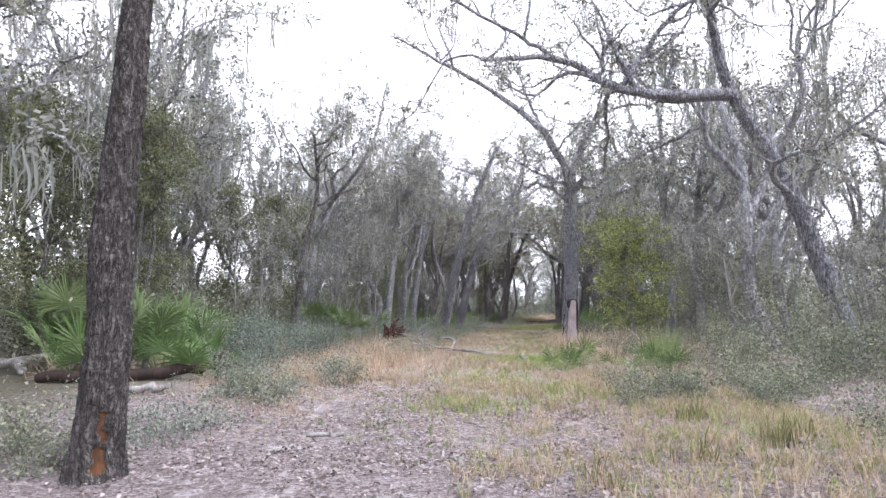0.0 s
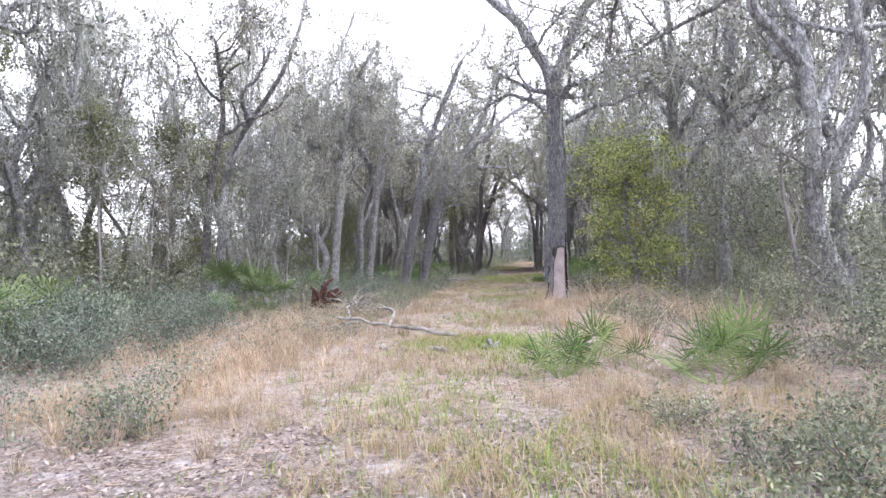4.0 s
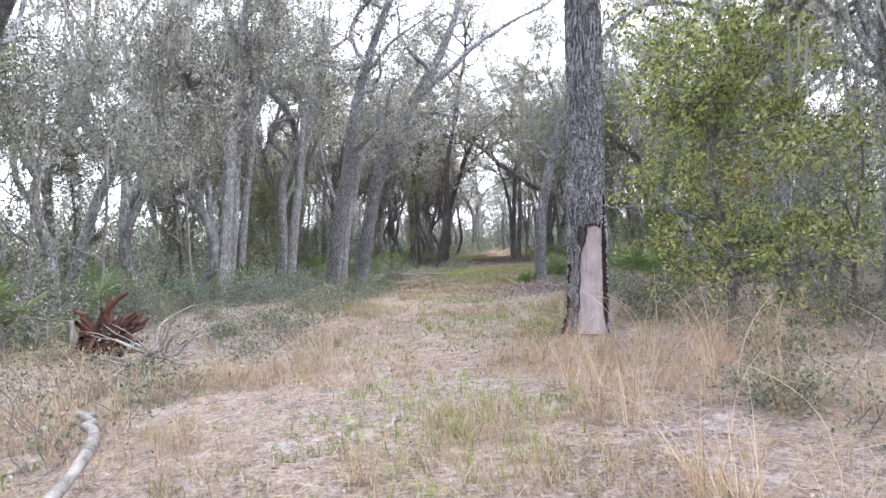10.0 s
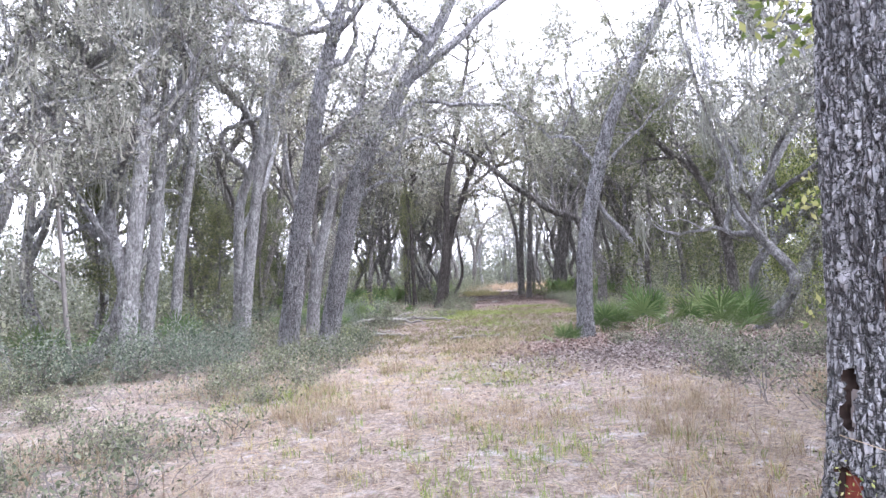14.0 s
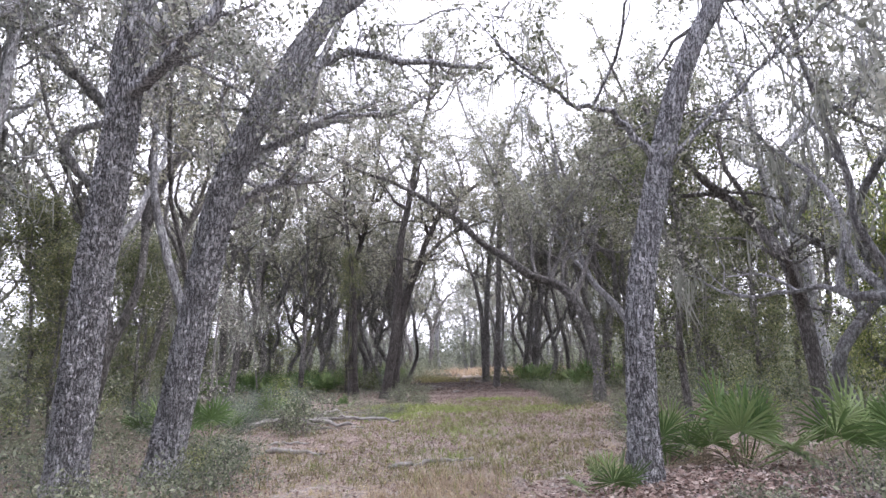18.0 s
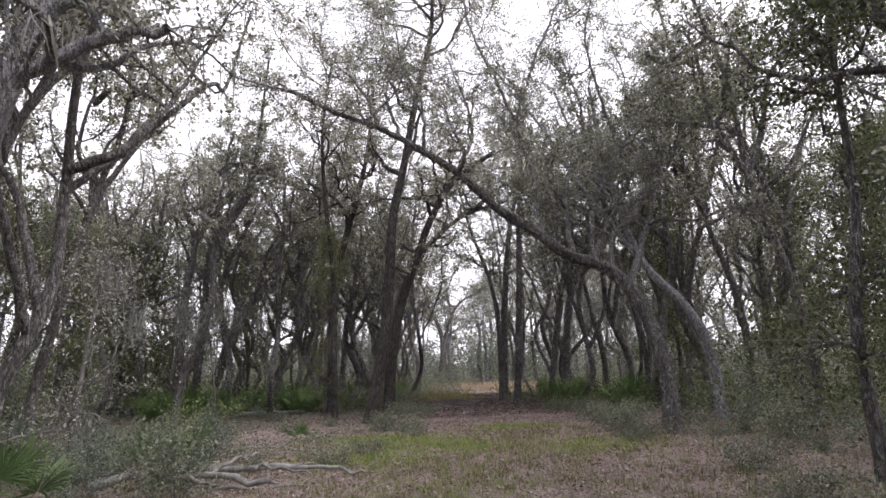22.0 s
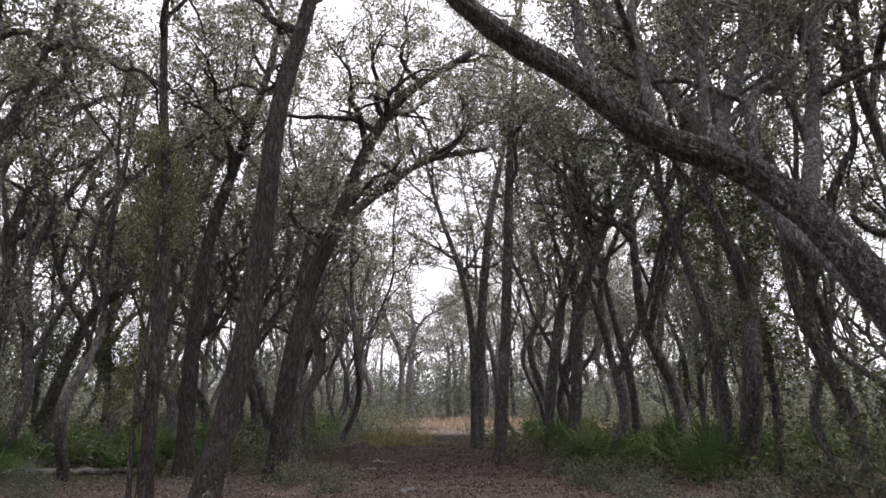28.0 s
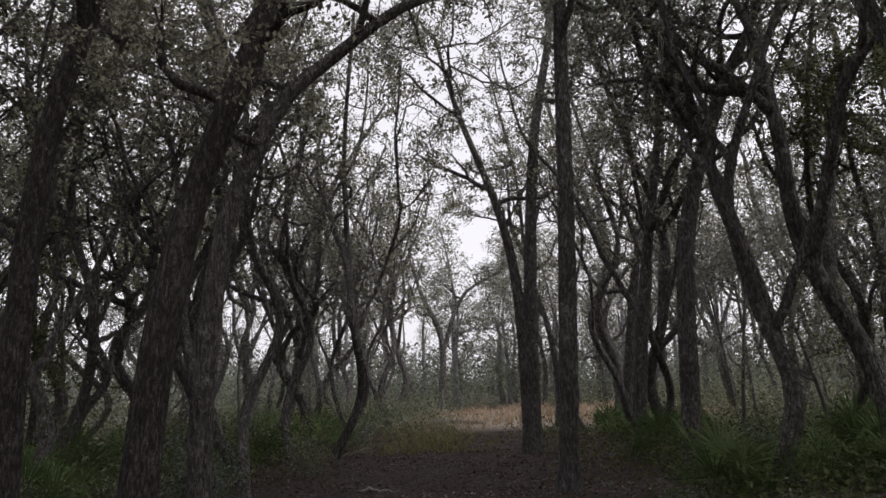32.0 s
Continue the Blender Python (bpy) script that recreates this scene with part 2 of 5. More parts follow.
def ground_material():
    m, n, l, b = material("forest_floor", 0.95)
    p = coords(n, l, (1, 1, 1))
    fine = noise_tex(n, l, p, 26.0, 8.0, 0.85)
    mid = noise_tex(n, l, p, 2.6, 5.0, 0.65)
    wide = noise_tex(n, l, p, 0.33, 3.0)
    litter = ramp(n, l, fine, [(0.38, (0.055, 0.044, 0.043)), (0.5, (0.22, 0.183, 0.18)), (0.62, (0.46, 0.42, 0.42))])
    straw = ramp(n, l, fine, [(0.37, (0.12, 0.092, 0.075)), (0.6, (0.46, 0.385, 0.33))])
    sand = ramp(n, l, fine, [(0.3, (0.38, 0.355, 0.36)), (0.7, (0.62, 0.595, 0.61))])
    brown = ramp(n, l, fine, [(0.37, (0.07, 0.05, 0.044)), (0.5, (0.26, 0.2, 0.175)), (0.63, (0.5, 0.42, 0.385))])
    sep = n.new("ShaderNodeSeparateXYZ")
    l.new(p, sep.inputs[0])

    def reach(lo, hi):
        r = n.new("ShaderNodeMapRange")
        r.interpolation_type = "SMOOTHSTEP"
        r.inputs["From Min"].default_value, r.inputs["From Max"].default_value = lo, hi
        l.new(sep.outputs["Y"], r.inputs["Value"])
        return r.outputs[0]

    grassy = mix(n, l, 1.0, ramp(n, l, wide, [(0.3, (0.25, 0.25, 0.25)), (0.45, (0.95, 0.95, 0.95))]), reach(8.5, 14.0), "MULTIPLY")
    c = mix(n, l, grassy, litter, straw)
    c = mix(n, l, ramp(n, l, mid, [(0.56, (0, 0, 0)), (0.7, (0.75, 0.75, 0.75))]), c, sand)
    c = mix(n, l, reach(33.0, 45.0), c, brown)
    # shade under the closed crowns put into the floor colour from y 53 on
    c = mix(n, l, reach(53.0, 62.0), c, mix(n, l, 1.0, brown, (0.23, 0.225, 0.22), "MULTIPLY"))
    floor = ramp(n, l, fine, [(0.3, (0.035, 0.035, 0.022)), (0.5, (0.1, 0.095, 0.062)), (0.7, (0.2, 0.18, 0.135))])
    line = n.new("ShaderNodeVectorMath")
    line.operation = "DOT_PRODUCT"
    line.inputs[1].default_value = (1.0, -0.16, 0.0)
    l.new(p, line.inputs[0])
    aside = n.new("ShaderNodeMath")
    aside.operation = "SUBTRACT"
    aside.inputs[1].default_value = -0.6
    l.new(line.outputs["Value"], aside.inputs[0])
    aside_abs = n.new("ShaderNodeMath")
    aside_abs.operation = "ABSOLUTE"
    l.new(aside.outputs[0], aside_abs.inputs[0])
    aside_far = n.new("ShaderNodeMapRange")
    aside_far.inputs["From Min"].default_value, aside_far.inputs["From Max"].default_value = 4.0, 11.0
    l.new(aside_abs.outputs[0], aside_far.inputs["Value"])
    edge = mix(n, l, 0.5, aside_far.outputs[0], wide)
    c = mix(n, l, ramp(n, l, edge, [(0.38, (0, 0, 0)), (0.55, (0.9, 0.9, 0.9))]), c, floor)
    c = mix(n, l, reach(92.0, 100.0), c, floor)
    spots = noise_tex(n, l, p, 7.0, 6.0, 0.8)
    c = mix(n, l, 1.0, c, ramp(n, l, spots, [(0.36, (0.55, 0.53, 0.5)), (0.5, (1, 1, 1)), (0.66, (1.2, 1.2, 1.2))]), "MULTIPLY")
    far = n.new("ShaderNodeVectorMath")
    far.operation = "DISTANCE"
    far.inputs[1].default_value = (15.0, 83.0, -0.5)
    l.new(p, far.inputs[0])
    c = mix(n, l, ramp(n, l, mix(n, l, 1.0, far.outputs["Value"], (0.06, 0.06, 0.06), "MULTIPLY"), [(0.4, (1, 1, 1)), (0.55, (0, 0, 0))]), c, straw)
    l.new(c, b.inputs["Base Color"])
    bump(n, l, b, fine, 0.8, 0.03)
    return m


GROUND = ground_material()


# ---- mesh helpers ----
def mesh(name, verts, faces, mat, smooth=True):
    """A mesh from arrays: verts (n, 3); faces (m, 3) or (m, 4)."""
    verts, faces = np.asarray(verts, dtype=np.float32), np.asarray(faces, dtype=np.int32)
    me = bpy.data.meshes.new(name)
    k = faces.shape[1]
    me.vertices.add(len(verts))
    me.vertices.foreach_set("co", verts.ravel())
    me.loops.add(faces.size)
    me.loops.foreach_set("vertex_index", faces.ravel())
    me.polygons.add(len(faces))
    me.polygons.foreach_set("loop_start", np.arange(len(faces), dtype=np.int32) * k)
    me.polygons.foreach_set("use_smooth", np.full(len(faces), smooth))
    me.update(calc_edges=True)
    me.materials.append(mat)
    return me


def part(name, me, parent, label=""):
    ob = new(name, me)
    ob.parent = parent
    return tagged(ob, label)


def stem(points, radii, sides):
    """A tapered tube round a line of points: verts and quads."""
    p, r = np.asarray(points, float), np.asarray(radii, float)
    t = np.gradient(p, axis=0)
    t /= np.linalg.norm(t, axis=1)[:, None] + 1e-9
    ref = np.array([1.0, 0.13, 0.0]) if abs(t[:, 0]).mean() < 0.75 else np.array([0.0, 1.0, 0.13])
    u = ref - t * (t @ ref)[:, None]
    u /= np.linalg.norm(u, axis=1)[:, None]
    w = np.cross(t, u)
    a = np.linspace(0, 2 * np.pi, sides, endpoint=False)
    v = p[:, None] + r[:, None, None] * (np.cos(a)[None, :, None] * u[:, None] + np.sin(a)[None, :, None] * w[:, None])
    i, j = np.meshgrid(np.arange(len(p) - 1), np.arange(sides), indexing="ij")
    i, j = i.ravel(), j.ravel()
    k = (j + 1) % sides
    return v.reshape(-1, 3), np.stack([i * sides + j, i * sides + k, (i + 1) * sides + k, (i + 1) * sides + j], 1)


def joined(pieces):
    vs, fs, off = [], [], 0
    for v, f in pieces:
        vs.append(v)
        fs.append(f + off)
        off += len(v)
    return np.concatenate(vs), np.concatenate(fs)


def spline(ctrl, n):
    """A smooth line through a few control points."""
    c = np.asarray(ctrl, float)
    c = np.vstack([2 * c[0] - c[1], c, 2 * c[-1] - c[-2]])
    out = []
    for s in np.linspace(0, len(c) - 3 - 1e-6, n):
        i, t = int(s), s - int(s)
        a, b, d, e = c[i], c[i + 1], c[i + 2], c[i + 3]
        out.append(0.5 * (2 * b + (d - a) * t + (2 * a - 5 * b + 4 * d - e) * t * t + (3 * b - a - 3 * d + e) * t ** 3))
    return np.array(out)


def wander(rng, start, way, length, n, crook, rise):
    """A crooked line that sets out one way."""
    d, p = np.asarray(way, float), np.asarray(start, float)
    d = d / np.linalg.norm(d)
    out = [p]
    for _ in range(n - 1):
        d = d + rng.normal(0, crook, 3) + (0, 0, rise)
        d /= np.linalg.norm(d)
        p = p + d * length / (n - 1)
        out.append(p)
    return np.array(out)


def leaves(rng, centres, spread, count, size, slim=0.5, droop=0.0):
    """Small folded leaves scattered round the centres: verts and quads."""
    c = np.repeat(centres, count, axis=0)
    n = len(c)
    c = c + rng.normal(0, spread, (n, 3)) * (1, 1, 0.75)
    a = rng.normal(0, 1, (n, 3))
    a[:, 2] -= droop
    a /= np.linalg.norm(a, axis=1)[:, None]
    b = np.cross(a, rng.normal(0, 1, (n, 3)))
    b /= np.linalg.norm(b, axis=1)[:, None] + 1e-6
    s = size * rng.uniform(0.6, 1.4, (n, 1))
    v = np.stack([c, c + a * s * 0.5 + b * s * slim * 0.5, c + a * s, c + a * s * 0.45 - b * s * slim * 0.5], 1).reshape(-1, 3)
    return v, np.arange(n * 4).reshape(-1, 4)


def strands(rng, tops, count, length):
    """Hanging tufts of moss: narrow tapering ribbons that kink."""
    c = np.repeat(tops, count, axis=0)
    n = len(c)
    c = c + rng.normal(0, 0.07, (n, 3))
    side = rng.normal(0, 1, (n, 3)) * (1, 1, 0)
    side /= np.linalg.norm(side, axis=1)[:, None] + 1e-6
    w, h = rng.uniform(0.005, 0.018, (n, 1)), length * rng.uniform(0.2, 1.0, (n, 1)) ** 1.5
    mid = c + rng.normal(0, 0.05, (n, 3)) - h * (0, 0, 0.5)
    end = c + rng.normal(0, 0.08, (n, 3)) - h * (0, 0, 1.0)
    v = np.stack([c - side * w * 0.5, c + side * w * 0.5, mid + side * w, mid - side * w, end + side * w * 0.2, end - side * w * 0.2], 1).reshape(-1, 3)
    k = np.arange(n)[:, None] * 6
    return v, np.concatenate([k + (0, 1, 2, 3), k + (3, 2, 4, 5)])


def path_x(y):
    """The middle of the trail."""
    return float(np.interp(y, [-20, 0, 10, 20, 30, 40, 50, 65, 85, 120], [-0.5, 0.2, 1.2, 2.3, 3.6, 5.6, 8.2, 10.3, 13.0, 18.0]))


def ground_z(x, y):
    d = x - path_x(y)
    base = -0.1 - 0.25 * min(1.0, max(0.0, (y - 22) / 22)) - 0.15 * min(1.0, max(0.0, (y - 46) / 20))
    bank = 0.18 * math.exp(-((d - 3.0) / 1.6) ** 2) * math.exp(-((y - 30) / 8) ** 2)
    return base + bank + 0.05 * noise.noise((x * 0.35, y * 0.35, 0)) + 0.02 * noise.noise((x * 1.3, y * 1.3, 3))


# ---- kinds of plants ----
def stuff(name, me, parent, label=""):
    """A part too fine to pick apart."""
    return tagged(part(name, me, parent, label), kind="stuff")


def crown_of(rng, lines, twigs, leaf_n, leaf_size, spread, moss_n, moss_len, low=0.35, droop=0.3, reach=1.0, fine=True):
    """Twigs, leaves and moss along branch lines, each (points, radii)."""
    tubes, tips, hang = [], [], []
    weights = np.array([np.linalg.norm(np.diff(p, axis=0), axis=1).sum() for p, _ in lines])
    for (p, r), share in zip(lines, weights / weights.sum()):
        for _ in range(max(1, int(twigs * share + 0.5))):
            i = min(len(p) - 1, int(len(p) * (low + (1 - low) * rng.beta(2.2, 1.2))))
            way = rng.normal(0, 1, 3) + (p[i] - p[max(0, i - 2)]) * 1.0 + (0, 0, 0.35)
            q = wander(rng, p[i], way, reach * rng.uniform(0.35, 1.15), 4, 0.4, 0.02)
            r0 = min(r[i] * 0.6, 0.02)
            tubes.append(stem(q if fine else q[[0, 1, 3]], np.linspace(r0, 0.005, 4 if fine else 3), 3))
            tips += [(q[1] + q[2]) / 2, (q[2] + q[3]) / 2, q[3]]
            hang.append(q[rng.integers(1, 4)])
            if len(p) > 8:
                hang.append(p[i])
    crown = leaves(rng, np.array(tips), spread, leaf_n, leaf_size, 0.5, droop)
    moss = strands(rng, np.array(hang)[rng.permutation(len(hang))[:moss_n]], 9, moss_len) if moss_n else None
    return joined(tubes), crown, moss


def rough_stem(line, radii, sides, depth=0.03, cell=0.026, step=0.018, upto=4.0, torn=None):
    """A trunk whose bark stands out in long plates. torn(angle, height) says where the bark is gone:
    1 bare, 2 hollow, 3 a dark burl, 4 rotten. Returns verts, quads and that number for each vert."""
    s = np.concatenate([[0], np.cumsum(np.linalg.norm(np.diff(line, axis=0), axis=1))])
    total = s[-1]
    at_s = np.concatenate([np.arange(0, min(upto, total), step), np.arange(min(upto, total), total, 0.12), [total]])
    p = np.stack([np.interp(at_s, s, line[:, k]) for k in range(3)], 1)
    for _ in range(3):
        p[1:-1] = (p[:-2] + 2 * p[1:-1] + p[2:]) / 4
    r = np.interp(at_s, s, radii)
    p[0, 2] -= 0.3
    v, f = stem(p, np.ones(len(p)), sides)
    v = v.reshape(len(p), sides, 3)
    bare = np.zeros((len(p), sides), int)
    for k in range(len(p)):
        rk = r[k]
        for a in range(sides):
            th = 2 * math.pi * a / sides
            z = at_s[k]
            way = v[k, a] - p[k]
            gone = torn(th, z) if torn else 0
            if gone:
                bare[k, a] = gone
                rr = rk + (0.0, -0.03, -0.05, 0.02, -0.03)[gone] + (0.03 if gone == 3 else 0.01) * noise.noise((th * 5, z * (9 if gone == 3 else 2), 4))
            else:
                q = Vector((math.cos(th) * rk / cell, math.sin(th) * rk / cell, z / (cell * 3.3)))
                q += 0.6 * noise.noise_vector(q * 0.55) + 0.3 * noise.noise_vector(q * 1.7)
                d = noise.voronoi(q)[0]
                ridge = noise.noise((math.cos(th) * rk * 26, math.sin(th) * rk * 26, z * 6))
                rr = rk + depth * (1.0 * min(1.0, (d[1] - d[0]) * 4.0) + 0.35 * ridge - 0.6) + 0.02 * noise.noise((th * 1.5, z * 1.2, 2))
            v[k, a] = p[k] + way * rr
    return v.reshape(-1, 3), f, bare.ravel()


def plated_trunk(root, line, radii, bark):
    r = float(radii[4])
    v, f, _ = rough_stem(line, radii, int(2 * math.pi * r / 0.012), upto=4.5)
    part("trunk", mesh("trunk", v, f, bark), root)


def oak(rng, trunk, r0, r1, limbs=(), auto=8, limb_len=3.0, twigs=230, leaf_n=13, leaf_size=0.07, spread=0.078, moss_n=0, moss_len=0.7,
        bark=None, leaf=None, sides=12, first=0.45, label="", category="tree", group="", name="oak_tree", relief=None, rise=0.07, subs=3, near=True, flare=0.3, reach=1.0, twig=True):
    """An oak at trunk[0]: trunk and limbs from a few control points, then crooked limbs, twigs, leaves and hanging moss of its own."""
    bark, leaf = bark or BARK, leaf or LEAF
    base = np.array(trunk[0], float)
    root = new(name)
    root.location = base
    line = spline(np.array(trunk, float) - base, 26)
    s = np.linspace(0, 1, 26)
    radii = r0 + (r1 - r0) * s ** 1.25
    radii = radii * (1 + flare * np.exp(-(line[:, 2] - line[0, 2]) / 0.16))
    if relief:
        relief(root, line, radii, bark)
    else:
        sunk = np.vstack([line[:1] - (0, 0, 0.25), line])
        part("trunk", mesh("trunk", *stem(sunk, np.concatenate([radii[:1] * 1.1, radii]), sides), bark), root)
    lines = [(line[13:], radii[13:])]
    for ctrl, a, b in limbs:
        c = np.array(ctrl, float) - base
        wood_line = np.vstack([line[1:], *[q for q, _ in lines[1:]]])
        near_by = wood_line[np.argmin(np.linalg.norm(wood_line - c[0], axis=1))]
        c[0] = near_by if np.linalg.norm(near_by - c[0]) < 0.9 else c[0]
        p = spline(c, 18)
        p[1:] += rng.normal(0, 0.018, (17, 3))
        q = np.linspace(a, b, 18)
        part("limb", mesh("limb", *stem(p, q, max(8, sides - 4)), bark), root)
        lines.append((p, q))
    sub = []
    for k in range(auto):
        src, sr = lines[rng.integers(0, min(len(lines), 1 + len(limbs)))]
        if src is lines[0][0] and rng.uniform() < 0.5:
            src, sr = line, radii
            i = rng.integers(int(first * 25), 25)
        else:
            i = rng.integers(4, len(src))
        az = k * 2.4 + rng.uniform(-0.6, 0.6)
        way = np.array([math.cos(az), math.sin(az), rng.uniform(0.15, 1.1)])
        p = wander(rng, src[i], way, limb_len * rng.uniform(0.6, 1.25), 10, 0.3, rise)
        q = np.linspace(min(sr[i] * 0.7, 0.09), 0.012, 10)
        if near:
            part("limb", mesh("limb", *stem(p, q, 6), bark), root)
        else:
            sub.append(stem(p, q, 5))
        lines.append((p, q))
        for _ in range(subs):
            j = rng.integers(2, 9)
            p2 = wander(rng, p[j], (p[j + 1] - p[j]) / np.linalg.norm(p[j + 1] - p[j]) + rng.normal(0, 0.7, 3), limb_len * rng.uniform(0.25, 0.6), 6, 0.33, rise)
            q2 = np.linspace(q[j] * 0.7, 0.008, 6)
            lines.append((p2, q2))
            sub.append(stem(p2, q2, 4))
    tw, cr, mo = crown_of(rng, lines, twigs, leaf_n, leaf_size, spread, moss_n, moss_len, reach=reach, fine=near)
    if sub:
        stuff("branch_work", mesh("branch_work", *joined(sub), bark), root)
    if twig:
        stuff("twig_work", mesh("twig_work", *tw, TWIG), root)
    stuff("crown", mesh("crown", *cr, leaf), root)
    if mo is not None:
        stuff("spanish_moss", mesh("spanish_moss", *mo, MOSS), root, "grey hanging moss")
    return tagged(root, label or "grey-barked oak with crooked limbs and small leaves", category, group)


def shrub(rng, height, width, stems, leaf_n, leaf_size, leaf, label, group="", name="shrub"):
    root = new(name)
    tubes, tips = [], []
    for k in range(stems):
        az = rng.uniform(0, 6.28)
        out = rng.uniform(0.1, 1.0)
        p = wander(rng, (0.1 * math.cos(az), 0.1 * math.sin(az), -0.06), (math.cos(az) * out * width / height, math.sin(az) * out * width / height, 1.0), height * rng.uniform(0.5, 1.0), 5, 0.2, 0.03)
        tubes.append(stem(p, np.linspace(0.005 + 0.004 * height, 0.003, 5), 3))
        for i in (1, 2, 3, 3, 4):
            q = wander(rng, p[i], rng.normal(0, 1, 3) + (0, 0, 0.4), 0.2 * height + 0.12, 3, 0.3, 0.02)
            tubes.append(stem(q, (0.005, 0.004, 0.002), 3))
            tips += [q[1], q[2], (p[i] + q[2]) / 2]
    stuff("stem_work", mesh("stem_work", *joined(tubes), TWIG), root)
    stuff("foliage", mesh("foliage", *leaves(rng, np.array(tips), 0.05 + 0.035 * height, leaf_n, leaf_size, 0.5, 0.2), leaf), root)
    return tagged(root, label, "shrub", group)


def frond_mesh(rng, size, mat, droop=0.25, segs=24, curl=0.0, stalked=True, blade=0.0145):
    """A fan frond: a bent stalk and stiff pointed, folded blades spread like a hand of cards, growing along +x and up."""
    stalk = np.array([[0, 0, 0], [0.3, 0, 0.32], [0.5, 0, 0.6]]) * size
    pieces = [stem(spline(stalk, 5), (0.011, 0.01, 0.009, 0.007, 0.0), 4)] if stalked else []
    tip = stalk[-1]
    for k in range(segs):
        a = radians(-118 + 236 * k / (segs - 1))
        L = size * (0.85 - 0.25 * abs(math.sin(a / 1.6))) * rng.uniform(0.85 if stalked else 0.7, 1.08 if stalked else 1.25)
        d = np.array([math.cos(a) * 0.5, math.sin(a), 0.12 + 0.85 * math.cos(a)]) + rng.normal(0, 0.05 + 0.25 * curl if stalked else 0.1, 3)
        d /= np.linalg.norm(d)
        side = np.cross(d, (1.0, 0, -0.5))
        side /= np.linalg.norm(side)
        nrm = np.cross(side, d)
        w = blade * size / 0.7
        q = [tip, tip + d * L * 0.4, tip + d * L * 0.75 - (0, 0, droop * L * 0.1), tip + d * L - (0, 0, droop * L * (0.28 + curl) + rng.uniform(0, 0.04))]
        rows = []
        for c, ww in zip(q, (0.0, 1.0, 0.8, 0.08)):
            rows += [c - side * w * ww, c - nrm * w * 0.6 * ww, c + side * w * ww]
        faces = [(3 * i + j, 3 * i + j + 1, 3 * i + j + 4, 3 * i + j + 3) for i in range(3) for j in range(2)]
        pieces.append((np.array(rows), np.array(faces)))
    me = mesh("frond", *joined(pieces), mat, False)
    bm = bmesh.new()
    bm.from_mesh(me)
    bmesh.ops.remove_doubles(bm, verts=bm.verts, dist=1e-5)
    bmesh.ops.dissolve_degenerate(bm, edges=bm.edges, dist=1e-6)
    bm.to_mesh(me)
    bm.free()
    return me


fr = np.random.default_rng(11)
FRONDS = [frond_mesh(fr, 0.7, PALM, d, 19, stalked=False, blade=0.0105) for d in (0.15, 0.35, 0.6)]
STALK = mesh("stalk", *stem(spline(np.array([[0, 0, 0], [0.21, 0, 0.224], [0.35, 0, 0.42]]), 5), (0.011, 0.01, 0.009, 0.007, 0.001), 6), PALM)
# fronds in the shade-darkened leaf colour, for palmettos left and farther in
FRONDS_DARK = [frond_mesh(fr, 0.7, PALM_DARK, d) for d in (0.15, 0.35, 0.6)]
FRONDS_OLIVE = [frond_mesh(fr, 0.7, PALM_OLIVE, d) for d in (0.2, 0.45, 0.8)]
FRONDS_DEAD = [frond_mesh(fr, 0.7, PALM_DEAD, d, 18, 0.4) for d in (0.9, 1.4)]


def palmetto(rng, x, y, size=1.0, fronds=9, dead=1, trunk=0.0):
    root = new("saw_palmetto")
    root.matrix_world = pose(x, y, ground_z(x, y), 0, 0, rng.uniform(0, 360)) @ Matrix.Scale(size, 4)
    if trunk:
        p = wander(rng, (0, 0, -0.1), (0.05, 0, 1), trunk / size + 0.12, 8, 0.06, 0)
        part("trunk", mesh("trunk", *stem(p, rng.uniform(0.05, 0.075, 8) / size, 9), TWIG), root, "grey-brown trunk of old leaf bases")
    for k in range(fronds + dead):
        old = k >= fronds
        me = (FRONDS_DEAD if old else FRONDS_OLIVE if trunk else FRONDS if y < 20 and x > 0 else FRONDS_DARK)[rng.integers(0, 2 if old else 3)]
        ob = part("frond", me, root, "dry brown fan frond" if old else "")
        tilt = rng.uniform(95, 135) if old and trunk else rng.uniform(25, 60) if old else rng.uniform(-30, 30)
        ob.matrix_local = pose(0, 0, 0, 0, 0, k * 137.5 + rng.uniform(-25, 25)) @ pose(0.05, 0, trunk / size - 0.02, 0, tilt, 0) @ Matrix.Scale(rng.uniform(0.8, 1.2), 4)
        if me in FRONDS:
            part("stalk", STALK, ob, "smooth green leaf stalk")
    return tagged(root, "tall saw palmetto with dry hanging fronds on a short trunk" if trunk else "green saw palmetto with fan-shaped fronds on the leafy ground", "palmetto", "palmettos along the trail")


def fallen(rng, name, ctrl, r0, r1, mat, label, forks=(), category="fallen branch", parts="stem"):
    """A dead branch on the ground, with forks (control points, r0, r1)."""
    base = np.array(ctrl[0], float)
    root = new(name)
    root.location = base
    for i, (c, a, b) in enumerate([(ctrl, r0, r1), *forks]):
        p = spline(np.array(c, float) - base, 16)
        p[1:-1] += rng.normal(0, 0.022, (14, 3))
        r = np.linspace(a, b, 16) * rng.uniform(0.75, 1.2, 16)
        r[-1] *= 0.3
        r[0] *= 0.6
        part(parts if i == 0 else "fork", mesh("deadwood", *stem(p, r, 8), mat), root)
    return tagged(root, label, category)


